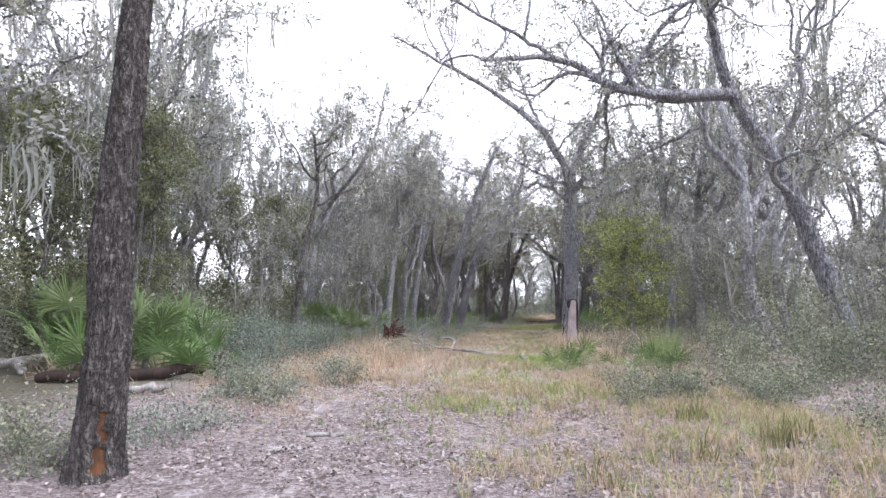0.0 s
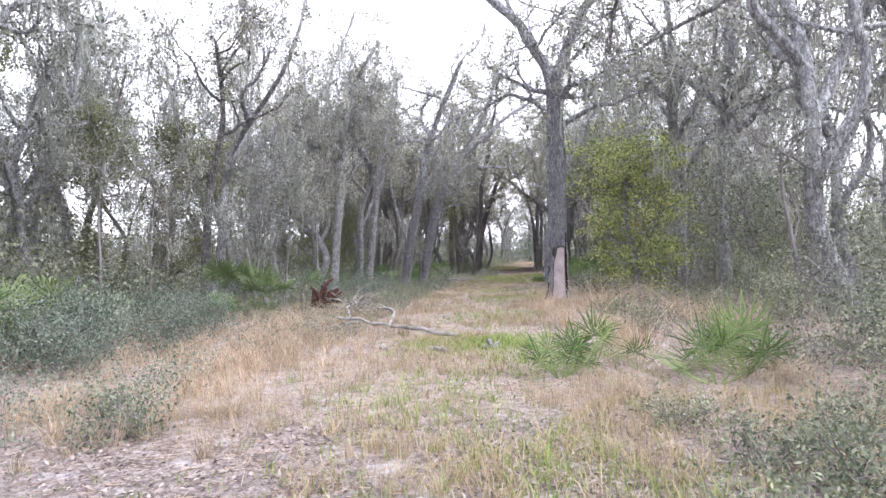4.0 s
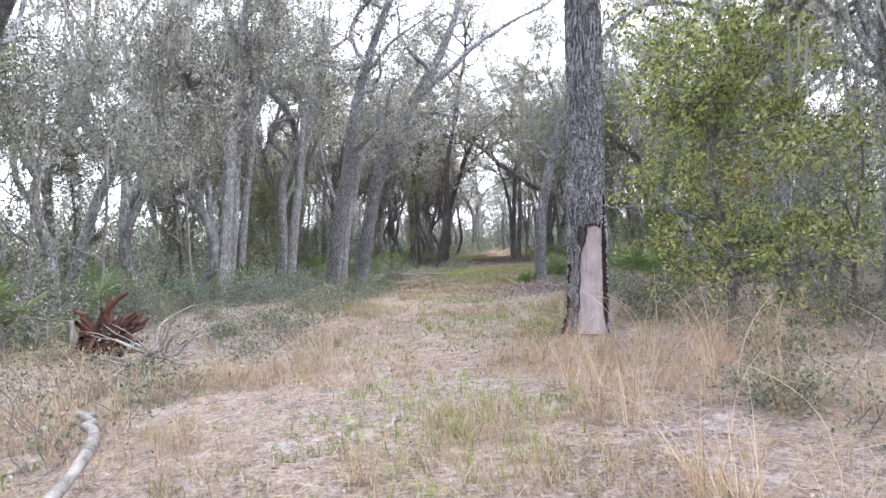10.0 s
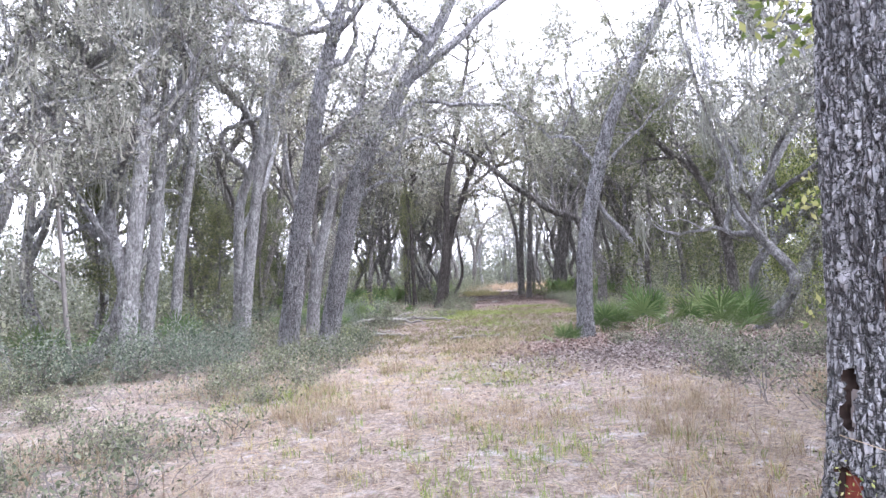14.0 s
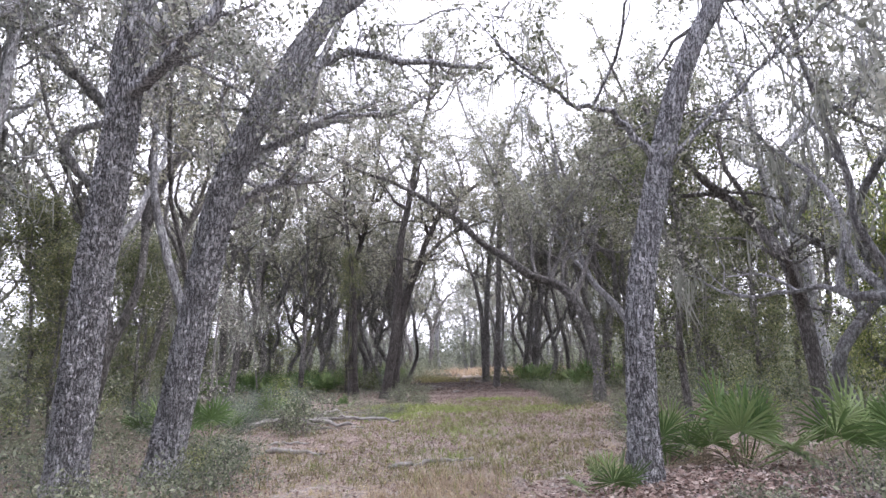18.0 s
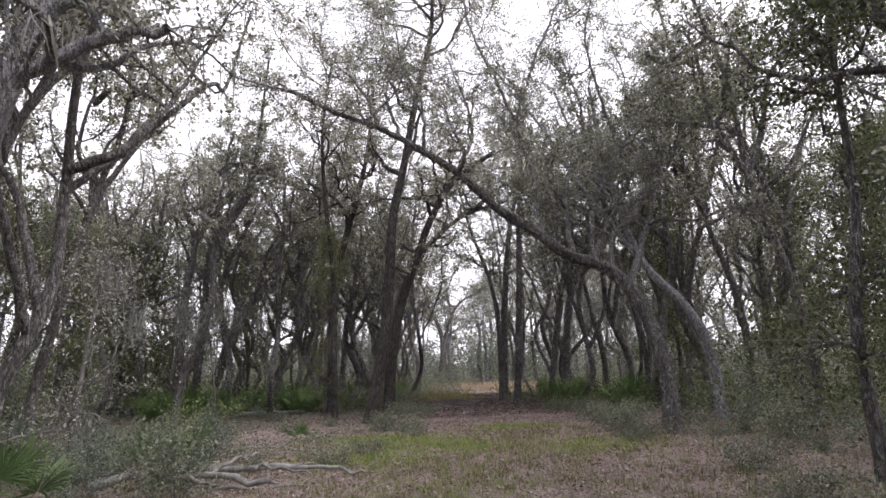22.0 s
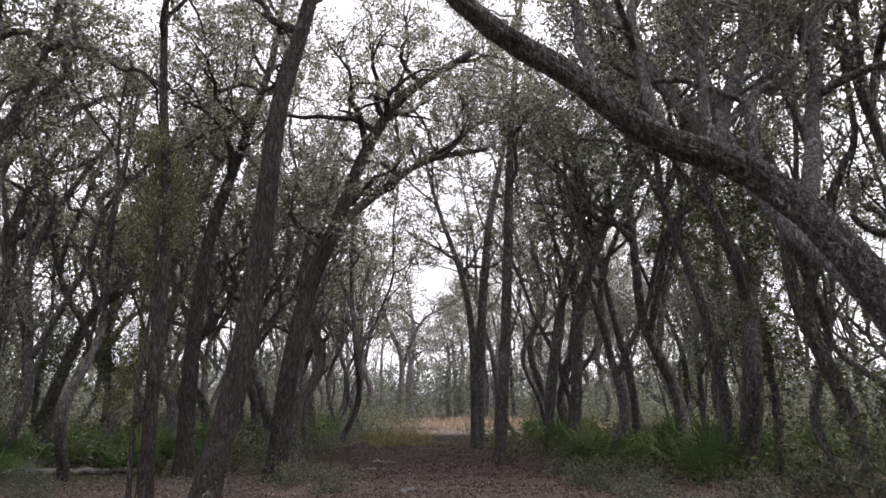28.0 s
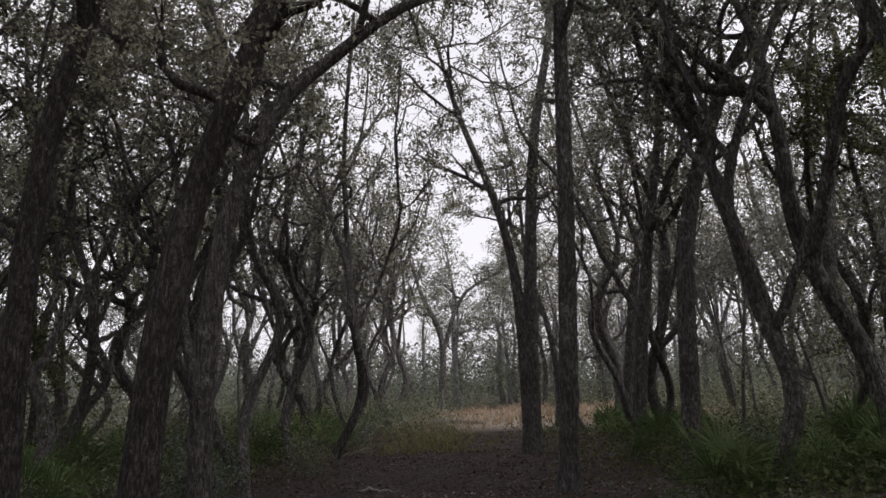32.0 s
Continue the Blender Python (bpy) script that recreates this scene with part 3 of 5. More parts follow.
def root_clump(rng, name, x, y, z, n, length, thick, mat, label, lean=(0, 0, 0.4), spread=1.0):
    """A torn-up root end: a lump with ragged roots on all sides."""
    root = new(name)
    root.location = (x, y, z)
    for _ in range(n):
        p = wander(rng, rng.normal(0, thick * (0.4 if spread > 0.7 else 0.9), 3), rng.normal(0, spread, 3) + lean, length * rng.uniform(0.4, 1.1), 6, 0.3, -0.03)
        part("root", mesh("root", *stem(p, np.linspace(thick * rng.uniform(0.5, 1.0), thick * (0.1 if spread > 0.7 else 0.3), 6), 6), mat), root)
    return tagged(root, label, "stump")


# ---- the ground ----
def sheet_axis(lo, hi, a, b, fine, coarse):
    mid = np.arange(lo, hi, fine)
    return np.concatenate([np.linspace(a, lo, coarse, endpoint=False), mid, np.linspace(hi, b, coarse)])


gx, gy = sheet_axis(-22, 34, -400, 420, 0.5, 14), sheet_axis(-8, 95, -300, 600, 0.5, 14)
GX, GY = np.meshgrid(gx, gy)
GZ = np.array([[ground_z(x, y) for x in gx] for y in gy])
i, j = np.meshgrid(np.arange(len(gy) - 1), np.arange(len(gx) - 1), indexing="ij")
i, j, W = i.ravel(), j.ravel(), len(gx)
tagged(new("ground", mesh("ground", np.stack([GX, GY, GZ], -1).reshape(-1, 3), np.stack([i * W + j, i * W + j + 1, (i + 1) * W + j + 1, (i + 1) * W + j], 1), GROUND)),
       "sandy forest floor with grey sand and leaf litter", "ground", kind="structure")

# ---- the trees that line the trail ----
def at(seed):
    return np.random.default_rng(seed)


def low(x, y, *rest):
    return [(x, y, ground_z(x, y)), *rest]


def torn_trunk(root, line, radii, bark):
    """A thick trunk with its bark torn off down to the bare wood on the trail side."""
    def torn(th, z):
        off = (th - 4.42 + math.pi) % (2 * math.pi) - math.pi
        edge = 0.06 * noise.noise((z * 6, off * 2, 1)) + 0.05 * noise.noise((z * 19, off * 6, 2))
        top = 1.5 + 0.07 * noise.noise((th * 6, 0, 5)) + 0.05 * noise.noise((th * 17, 0, 5))
        side = -0.55 + 0.4 * min(1.0, max(0.0, (z - 1.12) / 0.26)) ** 0.7 + edge
        if 0.84 + edge < off < 1.12 + edge and 0.22 < z < 1.9 + edge:
            return 2
        if side < off < 0.86 + edge and 0.03 < z < top:
            return 1
        if -0.62 < off <= side and 1.14 + 0.3 * abs(off + 0.25) < z < top - 0.02:
            return 3
        if ((off + 1.18) / 0.1) ** 2 + ((z - 0.93) / 0.045) ** 2 < 1:
            return 2
        if abs(off + 1.22 + edge) < 0.09 and 0.7 < z < 0.9:
            return 1
        return 4 if -1.42 + edge < off < -1.04 + edge + 0.2 * noise.noise((z * 8, 0, 8)) and 0.02 < z < 0.52 + edge else 0

    v, f, bare = rough_stem(line, radii, 240, 0.032, 0.025, 0.011, 3.6, torn)
    kind, lo = bare[f].max(1), bare[f].min(1)
    part("trunk", mesh("trunk", v, f[kind == 0], bark), root)
    part("bare_wood", mesh("bare_wood", v, f[(kind == 1) & (lo == 1)], BARE), root, "pale bare wood where the bark is gone")
    part("hollow", mesh("hollow", v, f[(kind == 2) & (lo == 2)], CHARRED), root, "dark torn hollow beside the bare wood")
    part("rotten_strip", mesh("rotten_strip", v, f[(kind == 4) & (lo == 4)], RED_ROT), root, "red-brown rotten strip near the foot")
    part("burl", mesh("burl", v, f[(kind == 3) & (lo == 3)], BARK_BROWN), root, "dark swollen bark above the bare wood")
    part("torn_edge", mesh("torn_edge", v, f[kind != lo], CHARRED), root, "dark ragged edge of torn bark")


def scarred_trunk(root, line, radii, bark):
    def torn(th, z):
        off = (th - 5.1 + math.pi) % (2 * math.pi) - math.pi
        ragged = 0.16 * noise.noise((z * 9, off * 3, 1)) + 0.1 * noise.noise((z * 25, off * 8, 4))
        return int(noise.noise((z * 11, off * 5, 7)) > -0.22 and abs(off) < 0.34 + ragged - 0.3 * z and 0.05 < z < 0.6 + 0.25 * noise.noise((th * 7, 0, 3)))

    v, f, bare = rough_stem(line, radii, 70, 0.02, 0.034, 0.018, 4.0, torn)
    inside = bare[f].sum(1)
    part("trunk", mesh("trunk", v, f[inside < 3], bark), root)
    part("scar", mesh("scar", v, f[inside >= 3], ORANGE), root, "torn orange wood near the foot")


oak(at(1), low(-2.95, 5.76, (-2.87, 5.73, 0.98), (-2.85, 5.7, 1.88), (-2.76, 5.7, 2.9), (-2.68, 5.75, 4.4), (-2.46, 5.9, 6.3), (-2.7, 6.0, 8.5)), 0.195, 0.06, auto=6, moss_n=60, moss_len=0.9, bark=BARK_BROWN, relief=scarred_trunk, first=0.6,
    label="dark rough-barked oak with a torn orange scar at its foot")
oak(at(2), low(9.3, 14.8, (9.0, 14.8, 0.9), (8.45, 14.8, 2.6), (7.83, 14.8, 4.2), (6.82, 14.8, 6.0), (6.43, 14.8, 7.5), (6.2, 14.6, 9.5)), 0.24, 0.06,
    [([(6.85, 14.8, 6.0), (5.37, 14.8, 6.12), (4.06, 14.8, 6.31), (2.76, 14.8, 7.0), (1.05, 14.7, 6.95)], 0.16, 0.05), ([(4.1, 14.8, 6.3), (4.6, 14.8, 6.9), (5.5, 14.8, 8.1), (6.0, 14.7, 8.4)], 0.08, 0.04),
     ([(2.76, 14.8, 7.0), (1.8, 14.8, 7.6), (0.3, 14.7, 8.4), (-1.2, 14.5, 9.2)], 0.06, 0.02)],
    auto=22, sides=16, bark=BARK_PLATED, relief=plated_trunk, twigs=720, leaf_n=9, limb_len=3.3, moss_n=110, label="leaning grey oak with a long limb over the trail")


oak(at(3), low(4.7, 24.2, (4.75, 24.2, 1.0), (4.82, 24.2, 3.7), (4.86, 24.2, 6.4)), 0.29, 0.2,
    [([(4.86, 24.2, 6.2), (3.82, 24.2, 7.9), (2.15, 24.2, 9.3), (0.09, 24.0, 10.5), (-1.8, 23.8, 11.5)], 0.17, 0.03), ([(4.86, 24.2, 6.2), (5.83, 24.2, 8.24), (6.45, 24.2, 9.4), (6.64, 24.2, 11.4)], 0.17, 0.04),
     ([(5.8, 24.2, 8.2), (6.9, 24.0, 8.8), (8.0, 23.6, 8.7), (9.2, 23.4, 9.6)], 0.07, 0.02), ([(3.8, 24.2, 7.9), (3.4, 24.4, 9.0), (2.9, 24.4, 10.6)], 0.08, 0.02)],
    auto=24, twigs=720, leaf_n=9, limb_len=3.4, moss_n=120, bark=BARK_PLATED, relief=torn_trunk, first=0.9, label="thick oak with plated bark torn off a pale wood patch")
oak(at(4), low(6.56, 34.9, (6.64, 34.9, 1.7), (6.95, 34.9, 3.15), (7.45, 34.9, 4.76), (8.1, 34.9, 5.9), (9.01, 34.9, 7.5), (10.5, 34.9, 8.4), (12.5, 34.9, 8.1)), 0.165, 0.05,
    [([(7.05, 34.9, 3.5), (6.48, 34.9, 4.17), (5.9, 34.9, 4.35), (5.0, 34.8, 5.0)], 0.05, 0.015), ([(7.1, 34.9, 3.6), (7.9, 34.6, 4.3), (8.9, 34.5, 5.3)], 0.04, 0.012)], auto=9, sides=20, bark=BARK_PLATED, relief=plated_trunk, twigs=260, moss_n=20,
    label="slender grey oak that curves over the trail")
oak(at(5), low(0.05, 36.15, (0.45, 35.5, 2.0), (0.86, 34.9, 3.6), (1.12, 34.5, 5.0), (1.75, 34.2, 7.0), (3.0, 34.0, 9.7)), 0.215, 0.08, auto=8, sides=20, bark=BARK_PLATED, relief=plated_trunk, moss_n=20, leaf=LEAF_DUSTY, label="tall grey oak leaning towards the trail")
oak(at(6), low(0.85, 37.2, (1.3, 36.7, 1.8), (1.85, 36.15, 3.8), (2.76, 36.1, 5.5), (4.05, 36.1, 7.6), (4.8, 36.1, 9.6)), 0.225, 0.08,
    [([(2.25, 36.15, 4.5), (2.75, 36.2, 5.1), (3.3, 36.2, 5.45), (4.2, 36.2, 5.35), (5.3, 36.2, 5.3)], 0.1, 0.025), ([(2.9, 36.1, 5.8), (4.31, 36.1, 6.9), (5.22, 36.1, 7.7), (6.58, 36.1, 8.45), (7.8, 36.0, 9.0)], 0.12, 0.03),
     ([(1.85, 36.2, 3.6), (2.4, 36.2, 4.15), (2.96, 36.2, 4.5), (3.7, 36.2, 4.7)], 0.06, 0.02), ([(1.65, 36.2, 3.2), (2.17, 36.2, 3.5), (2.8, 36.2, 3.65)], 0.06, 0.03)],
    auto=8, sides=20, bark=BARK_PLATED, relief=plated_trunk, moss_n=20, leaf=LEAF_DUSTY, label="forked grey oak bending far over the trail")
oak(at(40), low(0.05, 41.0, (0.1, 41.0, 0.5), (0.29, 41.0, 1.9), (0.58, 41.0, 3.05), (1.12, 41.0, 4.95), (1.82, 41.0, 5.75), (2.5, 41.0, 7.0), (3.4, 41.0, 9.0)), 0.2, 0.06,
    [([(1.1, 41.0, 4.4), (1.8, 41.0, 4.8), (2.46, 41.0, 4.96)], 0.09, 0.05), ([(1.7, 41.0, 5.6), (2.68, 41.0, 6.15), (3.7, 41.0, 6.4), (4.4, 41.0, 6.5), (5.4, 41.0, 7.2)], 0.1, 0.03), ([(0.3, 41.0, 1.9), (-0.5, 41.2, 4.6), (-0.6, 41.4, 7.4), (-0.2, 41.6, 9.6)], 0.1, 0.03)],
    auto=10, sides=16, moss_n=20, leaf=LEAF_DUSTY, twigs=300, label="grey oak leaning over behind a thicker one")
oak(at(7), low(-3.1, 35.2, (-2.9, 35.2, 1.8), (-2.6, 35.2, 4.4), (-2.4, 35.2, 5.9), (-1.93, 35.2, 8.7), (-1.0, 35.2, 10.5)), 0.19, 0.05, [([(-2.4, 35.2, 6.2), (-1.8, 35.2, 7.4), (-1.1, 35.1, 8.8), (-0.6, 35, 10.5)], 0.08, 0.02)],
    auto=6, bark=BARK_PALE, moss_n=30, leaf=LEAF_DUSTY)
oak(at(8), low(-3.4, 37, (-3.1, 37, 2), (-2.88, 37, 4.1), (-2.6, 37, 7.0), (-2.2, 37, 9.5)), 0.17, 0.05, auto=6, bark=BARK_PALE, leaf=LEAF_DUSTY, moss_n=30)
oak(at(9), low(-2.0, 41, (-1.8, 41, 1.5), (-1.36, 41, 4.6), (-1.0, 41, 7.0), (-0.39, 41, 8.6), (0.8, 41, 9.5)), 0.2, 0.05, [([(-1.5, 41, 4.7), (-0.66, 41, 6.7), (0.26, 41, 7.7), (0.9, 41, 7.5)], 0.15, 0.05)], auto=6, bark=BARK_PALE, leaf=LEAF_DUSTY, moss_n=20)
oak(at(10), low(-3.7, 40, (-3.4, 40, 2.5), (-3.0, 40, 5.1), (-2.76, 40, 7.4), (-2.6, 40, 9.5)), 0.16, 0.05, auto=6, bark=BARK_PALE, leaf=LEAF_DUSTY, moss_n=30)
oak(at(11), low(-8.0, 36, (-7.68, 36, 0.95), (-6.7, 36, 3.5), (-5.54, 36, 4.9), (-4.54, 36, 6.0), (-2.7, 36, 7.3), (-1.0, 36, 8.6)), 0.2, 0.05, auto=6, bark=BARK_PALE, leaf=LEAF_DUSTY, moss_n=40, label="grey oak leaning low with hanging moss")
oak(at(12), low(-6.1, 27, (-6.0, 27, 1.6), (-5.74, 27, 4.0), (-5.27, 27, 6.1), (-5.4, 27, 8.5)), 0.16, 0.05, auto=7, bark=BARK_DARK, moss_n=60, label="dark oak draped with grey moss")
oak(at(13), low(3.75, 55.9, (3.71, 55.9, 2.1), (3.7, 55.9, 4.4), (3.41, 55.9, 6.9), (3.3, 55.9, 9.4), (3.6, 55.9, 12.0)), 0.12, 0.03, auto=10, twigs=320, leaf_n=15, leaf_size=0.076, bark=BARK_BROWN, label="thin dark oak beside the trail")
oak(at(14), low(4.88, 54.4, (5.3, 54.5, 1.8), (5.5, 54.5, 3.8), (5.65, 54.5, 6.0), (6.0, 54.4, 7.6), (6.5, 54.4, 10.2), (7.05, 54.4, 12.6), (7.1, 54.4, 14.8)), 0.2, 0.05, auto=16, first=0.4, twigs=460, leaf_n=15, leaf_size=0.076, bark=BARK_BROWN, label="brown-grey oak leaning over the leafy trail")
oak(at(15), low(5.6, 58.6, (5.8, 58.6, 1.85), (6.15, 58.6, 3.65), (6.75, 58.5, 5.3), (7.3, 58.2, 6.8), (8.2, 58.2, 8.3), (9.9, 58.2, 9.6)), 0.21, 0.08, auto=10, twigs=320, leaf_n=15, leaf_size=0.076, bark=BARK_BROWN, label="oak that arches high over the trail")
oak(at(16), low(3.5, 60, (3.5, 60, 2.4), (3.67, 60, 5.0), (4.3, 60, 7.5), (4.9, 60, 10.0), (5.2, 60, 13.0)), 0.19, 0.05, auto=13, twigs=400, leaf_n=15, leaf_size=0.076, bark=BARK_BROWN)
oak(at(17), low(12.0, 67.5, (12.2, 67.5, 4.0), (12.6, 67.5, 8.0), (13.3, 67.5, 11.5), (13.2, 67.5, 14.5)), 0.2, 0.05, auto=10, twigs=320, leaf_n=15, leaf_size=0.076, bark=BARK_DARK, label="straight dark oak at the edge of the trail")
oak(at(18), low(11.85, 67.3, (11.84, 67.5, 3.3), (11.45, 67.5, 5.7), (10.5, 67.5, 8.5), (9.9, 67.5, 10.9)), 0.16, 0.04, auto=10, twigs=320, leaf_n=15, leaf_size=0.076, bark=BARK_DARK)
oak(at(19), low(11.15, 61.3, (11.35, 61, 3.6), (11.57, 61, 7.9), (11.8, 61, 10.6), (12.1, 61, 13.6)), 0.16, 0.05, auto=10, twigs=320, leaf_n=15, leaf_size=0.076, bark=BARK_DARK)
oak(at(20), low(13.5, 62, (13.9, 62, 3.8), (14.95, 62, 6.6), (15.8, 62, 8.15), (16.4, 62, 10)), 0.17, 0.05, auto=8, leaf_n=15, leaf_size=0.076, bark=BARK_DARK)
oak(at(21), low(15.3, 70, (16.0, 70, 4.0), (17.0, 70, 8.2)), 0.18, 0.06, auto=8, leaf_n=15, leaf_size=0.076, bark=BARK_DARK)
oak(at(22), low(11.35, 47.9, (11.6, 48.5, 1.0), (11.55, 49.4, 2.6), (10.9, 49.9, 3.65), (9.94, 50.0, 3.95), (9.1, 50.1, 4.65), (8.2, 50.2, 5.2), (7.3, 50.2, 6.1), (6.4, 50, 6.6), (5.2, 50, 7.3), (4.0, 50, 7.7), (2.8, 50, 8.3), (1.7, 50.2, 8.5)), 0.18, 0.014,
    [([(9.0, 51.0, 8.0), (8.3, 51.0, 9.6), (7.6, 51.0, 11.4), (7.8, 51.2, 13.2)], 0.05, 0.014), ([(9.5, 51.0, 9.6), (10.3, 51.2, 11.4), (11.0, 51.4, 13.2)], 0.045, 0.014), ([(12.2, 51.0, 6.27), (11.7, 51.2, 8.6), (11.3, 51.2, 10.8), (11.8, 51.2, 12.8)], 0.06, 0.014),
     ([(5.2, 50, 7.3), (4.7, 50.5, 8.5), (3.7, 50.9, 9.8)], 0.055, 0.014), ([(6.4, 50, 6.6), (6.2, 50.4, 8.0), (5.3, 50.8, 9.7)], 0.055, 0.014), ([(10.94, 49.9, 4.0), (11.42, 50.6, 5.08), (12.2, 51.0, 6.27), (13.4, 51.5, 8.6), (14.0, 51.5, 10.8)], 0.09, 0.03), ([(11.5, 49.5, 3.2), (12.5, 50.6, 5.0), (13.49, 51.2, 6.98), (15.0, 51.5, 8.45), (16.6, 51.5, 10.0)], 0.1, 0.03), ([(9.1, 50.1, 4.65), (9.3, 50.6, 6.2), (9.0, 51.0, 8.0), (9.6, 51.0, 9.8)], 0.07, 0.02), ([(7.3, 50.2, 6.1), (7.6, 50.4, 7.6), (7.0, 50.2, 9.4)], 0.06, 0.02), ([(5.6, 50.0, 7.1), (5.3, 50.5, 8.6), (6.0, 50.5, 10.2)], 0.05, 0.02), ([(9.94, 50.0, 3.95), (10.3, 51.0, 6.0), (11.2, 51.6, 8.2), (10.8, 52.0, 10.6)], 0.08, 0.02),
     ([(10.6, 50, 3.8), (10.7, 50.2, 4.7), (10.95, 50.4, 5.6), (11.6, 50.5, 6.8)], 0.07, 0.03), ([(10.9, 50, 3.7), (11.3, 50.2, 4.6), (12.1, 50.4, 5.2), (12.9, 50.5, 6.9)], 0.07, 0.03)],
    auto=18, leaf_n=16, leaf_size=0.062, sides=18, relief=plated_trunk, bark=BARK_DARK, twigs=1300, label="oak whose trunk arches low across the trail")
oak(at(23), low(14.45, 51.2, (14.6, 51.8, 1.5), (14.2, 52.2, 2.8), (13.3, 52.6, 4.0), (12.9, 53, 5.4), (12.4, 53, 7.5), (12.0, 53, 10.0)), 0.17, 0.05,
    [([(13.3, 52.6, 4.0), (11.6, 53, 6.6), (10.2, 53.2, 9.0), (8.8, 53.5, 11.0)], 0.09, 0.02), ([(12.9, 53, 5.4), (14.6, 53.4, 7.4), (15.6, 53.6, 9.8)], 0.08, 0.02)], auto=14, twigs=460, leaf_n=18, leaf_size=0.066, sides=16, label="leaning oak beside the trail")
oak(at(24), low(11.45, 90, (11.67, 90, 3.7), (10.6, 90, 6.4), (9.8, 90, 9)), 0.22, 0.06, [([(11.6, 90, 3.2), (13.06, 90, 6.4), (15.4, 90, 7.9)], 0.16, 0.05)], auto=8, leaf_n=15, leaf_size=0.076, bark=BARK_DARK, label="dark forked oak at the edge of the sunny clearing")
oak(at(25), low(22.3, 76.5, (21.9, 76.5, 1.9), (20.6, 76.5, 2.9), (20.97, 76.5, 4.6), (21.3, 76.5, 8)), 0.2, 0.05, auto=8, leaf_n=15, leaf_size=0.076, bark=BARK_DARK, label="oak with an s-shaped trunk")
oak(at(26), low(-2.9, 62, (-2.65, 62, 4.3), (-2.39, 62, 6.7), (-3.15, 62, 9.3)), 0.2, 0.05, [([(-2.4, 62, 6.6), (-1.57, 62, 8.0), (-0.2, 62, 9.2), (1.6, 62, 10)], 0.12, 0.03)], auto=8, leaf_n=15, leaf_size=0.076, bark=BARK_DARK)
oak(at(27), low(-2.5, 63.5, (-2.15, 63.3, 4.0), (-1.95, 63, 6.5), (-0.83, 63, 8.8)), 0.18, 0.05, auto=8, leaf_n=15, leaf_size=0.076, bark=BARK_DARK)
oak(at(28), low(-2.9, 68, (-1.68, 68, 3.7), (-0.38, 68, 5.4), (-0.52, 68, 7.3)), 0.22, 0.06, [([(-0.4, 68, 5.3), (0.97, 68, 6.0), (1.65, 68, 6.9)], 0.12, 0.04)], auto=8, leaf_n=15, leaf_size=0.076, bark=BARK_DARK, label="dark oak with a hooked trunk")

oak(at(29), low(13.7, 65, (14.2, 65, 3.0), (14.85, 65, 6.3), (15.5, 65, 9.5)), 0.16, 0.05, auto=8, leaf_n=15, leaf_size=0.076, bark=BARK_DARK)
oak(at(30), low(5.8, 60.4, (5.85, 60.3, 1.4), (6.1, 60.3, 3.7), (6.8, 60.4, 5.5), (7.6, 60.5, 6.4), (9.05, 60.7, 7.6), (11.0, 61.5, 8.4)), 0.17, 0.06, auto=10, twigs=320, leaf_n=15, leaf_size=0.076, bark=BARK_DARK, label="oak whose long limb reaches across the trail")
oak(at(31), low(13.3, 38.5, (14.2, 38.5, 1.3), (16.77, 38.5, 5.1), (18.94, 38.5, 7.4), (21.9, 38.5, 9.2)), 0.2, 0.06, auto=6, bark=BARK_PALE, leaf=LEAF_DUSTY, moss_n=40, label="pale oak leaning away from the trail")
oak(at(32), low(12.6, 39.5, (12.5, 39.6, 1.4), (12.3, 39.7, 2.9), (12.0, 40.5, 4.2), (10.9, 40.6, 5.2), (9.8, 40.5, 6.6)), 0.17, 0.05, auto=9, twigs=170, leaf_n=11, first=0.3, bark=BARK_DARK, leaf=LEAF, label="dark oak with a bent trunk")


# ---- woods on both sides, copies of a few grown trees ----
def woodland(seed, lean, h, r, bark, leaf, moss, label, twigs=100, leaf_n=14, size=0.082, forks=4, high=7):
    """A crooked woodland oak that parts low into several winding leaders."""
    g = at(seed + 400)
    wob = g.normal(0, 0.3, (6, 2))
    wob[0] = 0
    trunk = [(lean * a ** 1.5 + u, 0.4 * lean * a * a * g.uniform(-1, 1) + v, a * h) for a, (u, v) in zip((0, 0.14, 0.3, 0.48, 0.7, 1.0), wob)]
    line = spline(trunk, 26)
    leaders = []
    for k in range(forks):
        i = int(g.uniform(high, max(17, high + 8)))
        az, out, up = k * 2.2 + g.uniform(0, 1.2), g.uniform(1.1, 3.0), h * g.uniform(0.62, 1.0) - line[i][2]
        way = np.array([math.cos(az) * out, math.sin(az) * out, up])
        ctrl = [line[i]] + [line[i] + way * (a ** 0.75, a ** 0.75, a) + g.normal(0, 0.22, 3) for a in (0.22, 0.45, 0.7)] + [line[i] + way]
        leaders.append((ctrl, r * g.uniform(0.45, 0.75), 0.02))
    return oak(at(seed), trunk, r, 0.035, leaders, auto=9, twigs=twigs, leaf_n=leaf_n, leaf_size=size, spread=0.085, limb_len=2.4, bark=bark, leaf=leaf, moss_n=moss, first=0.45, sides=8, moss_len=0.9, subs=3, near=False, flare=0.2,
               label=label, group="oaks of the woods")


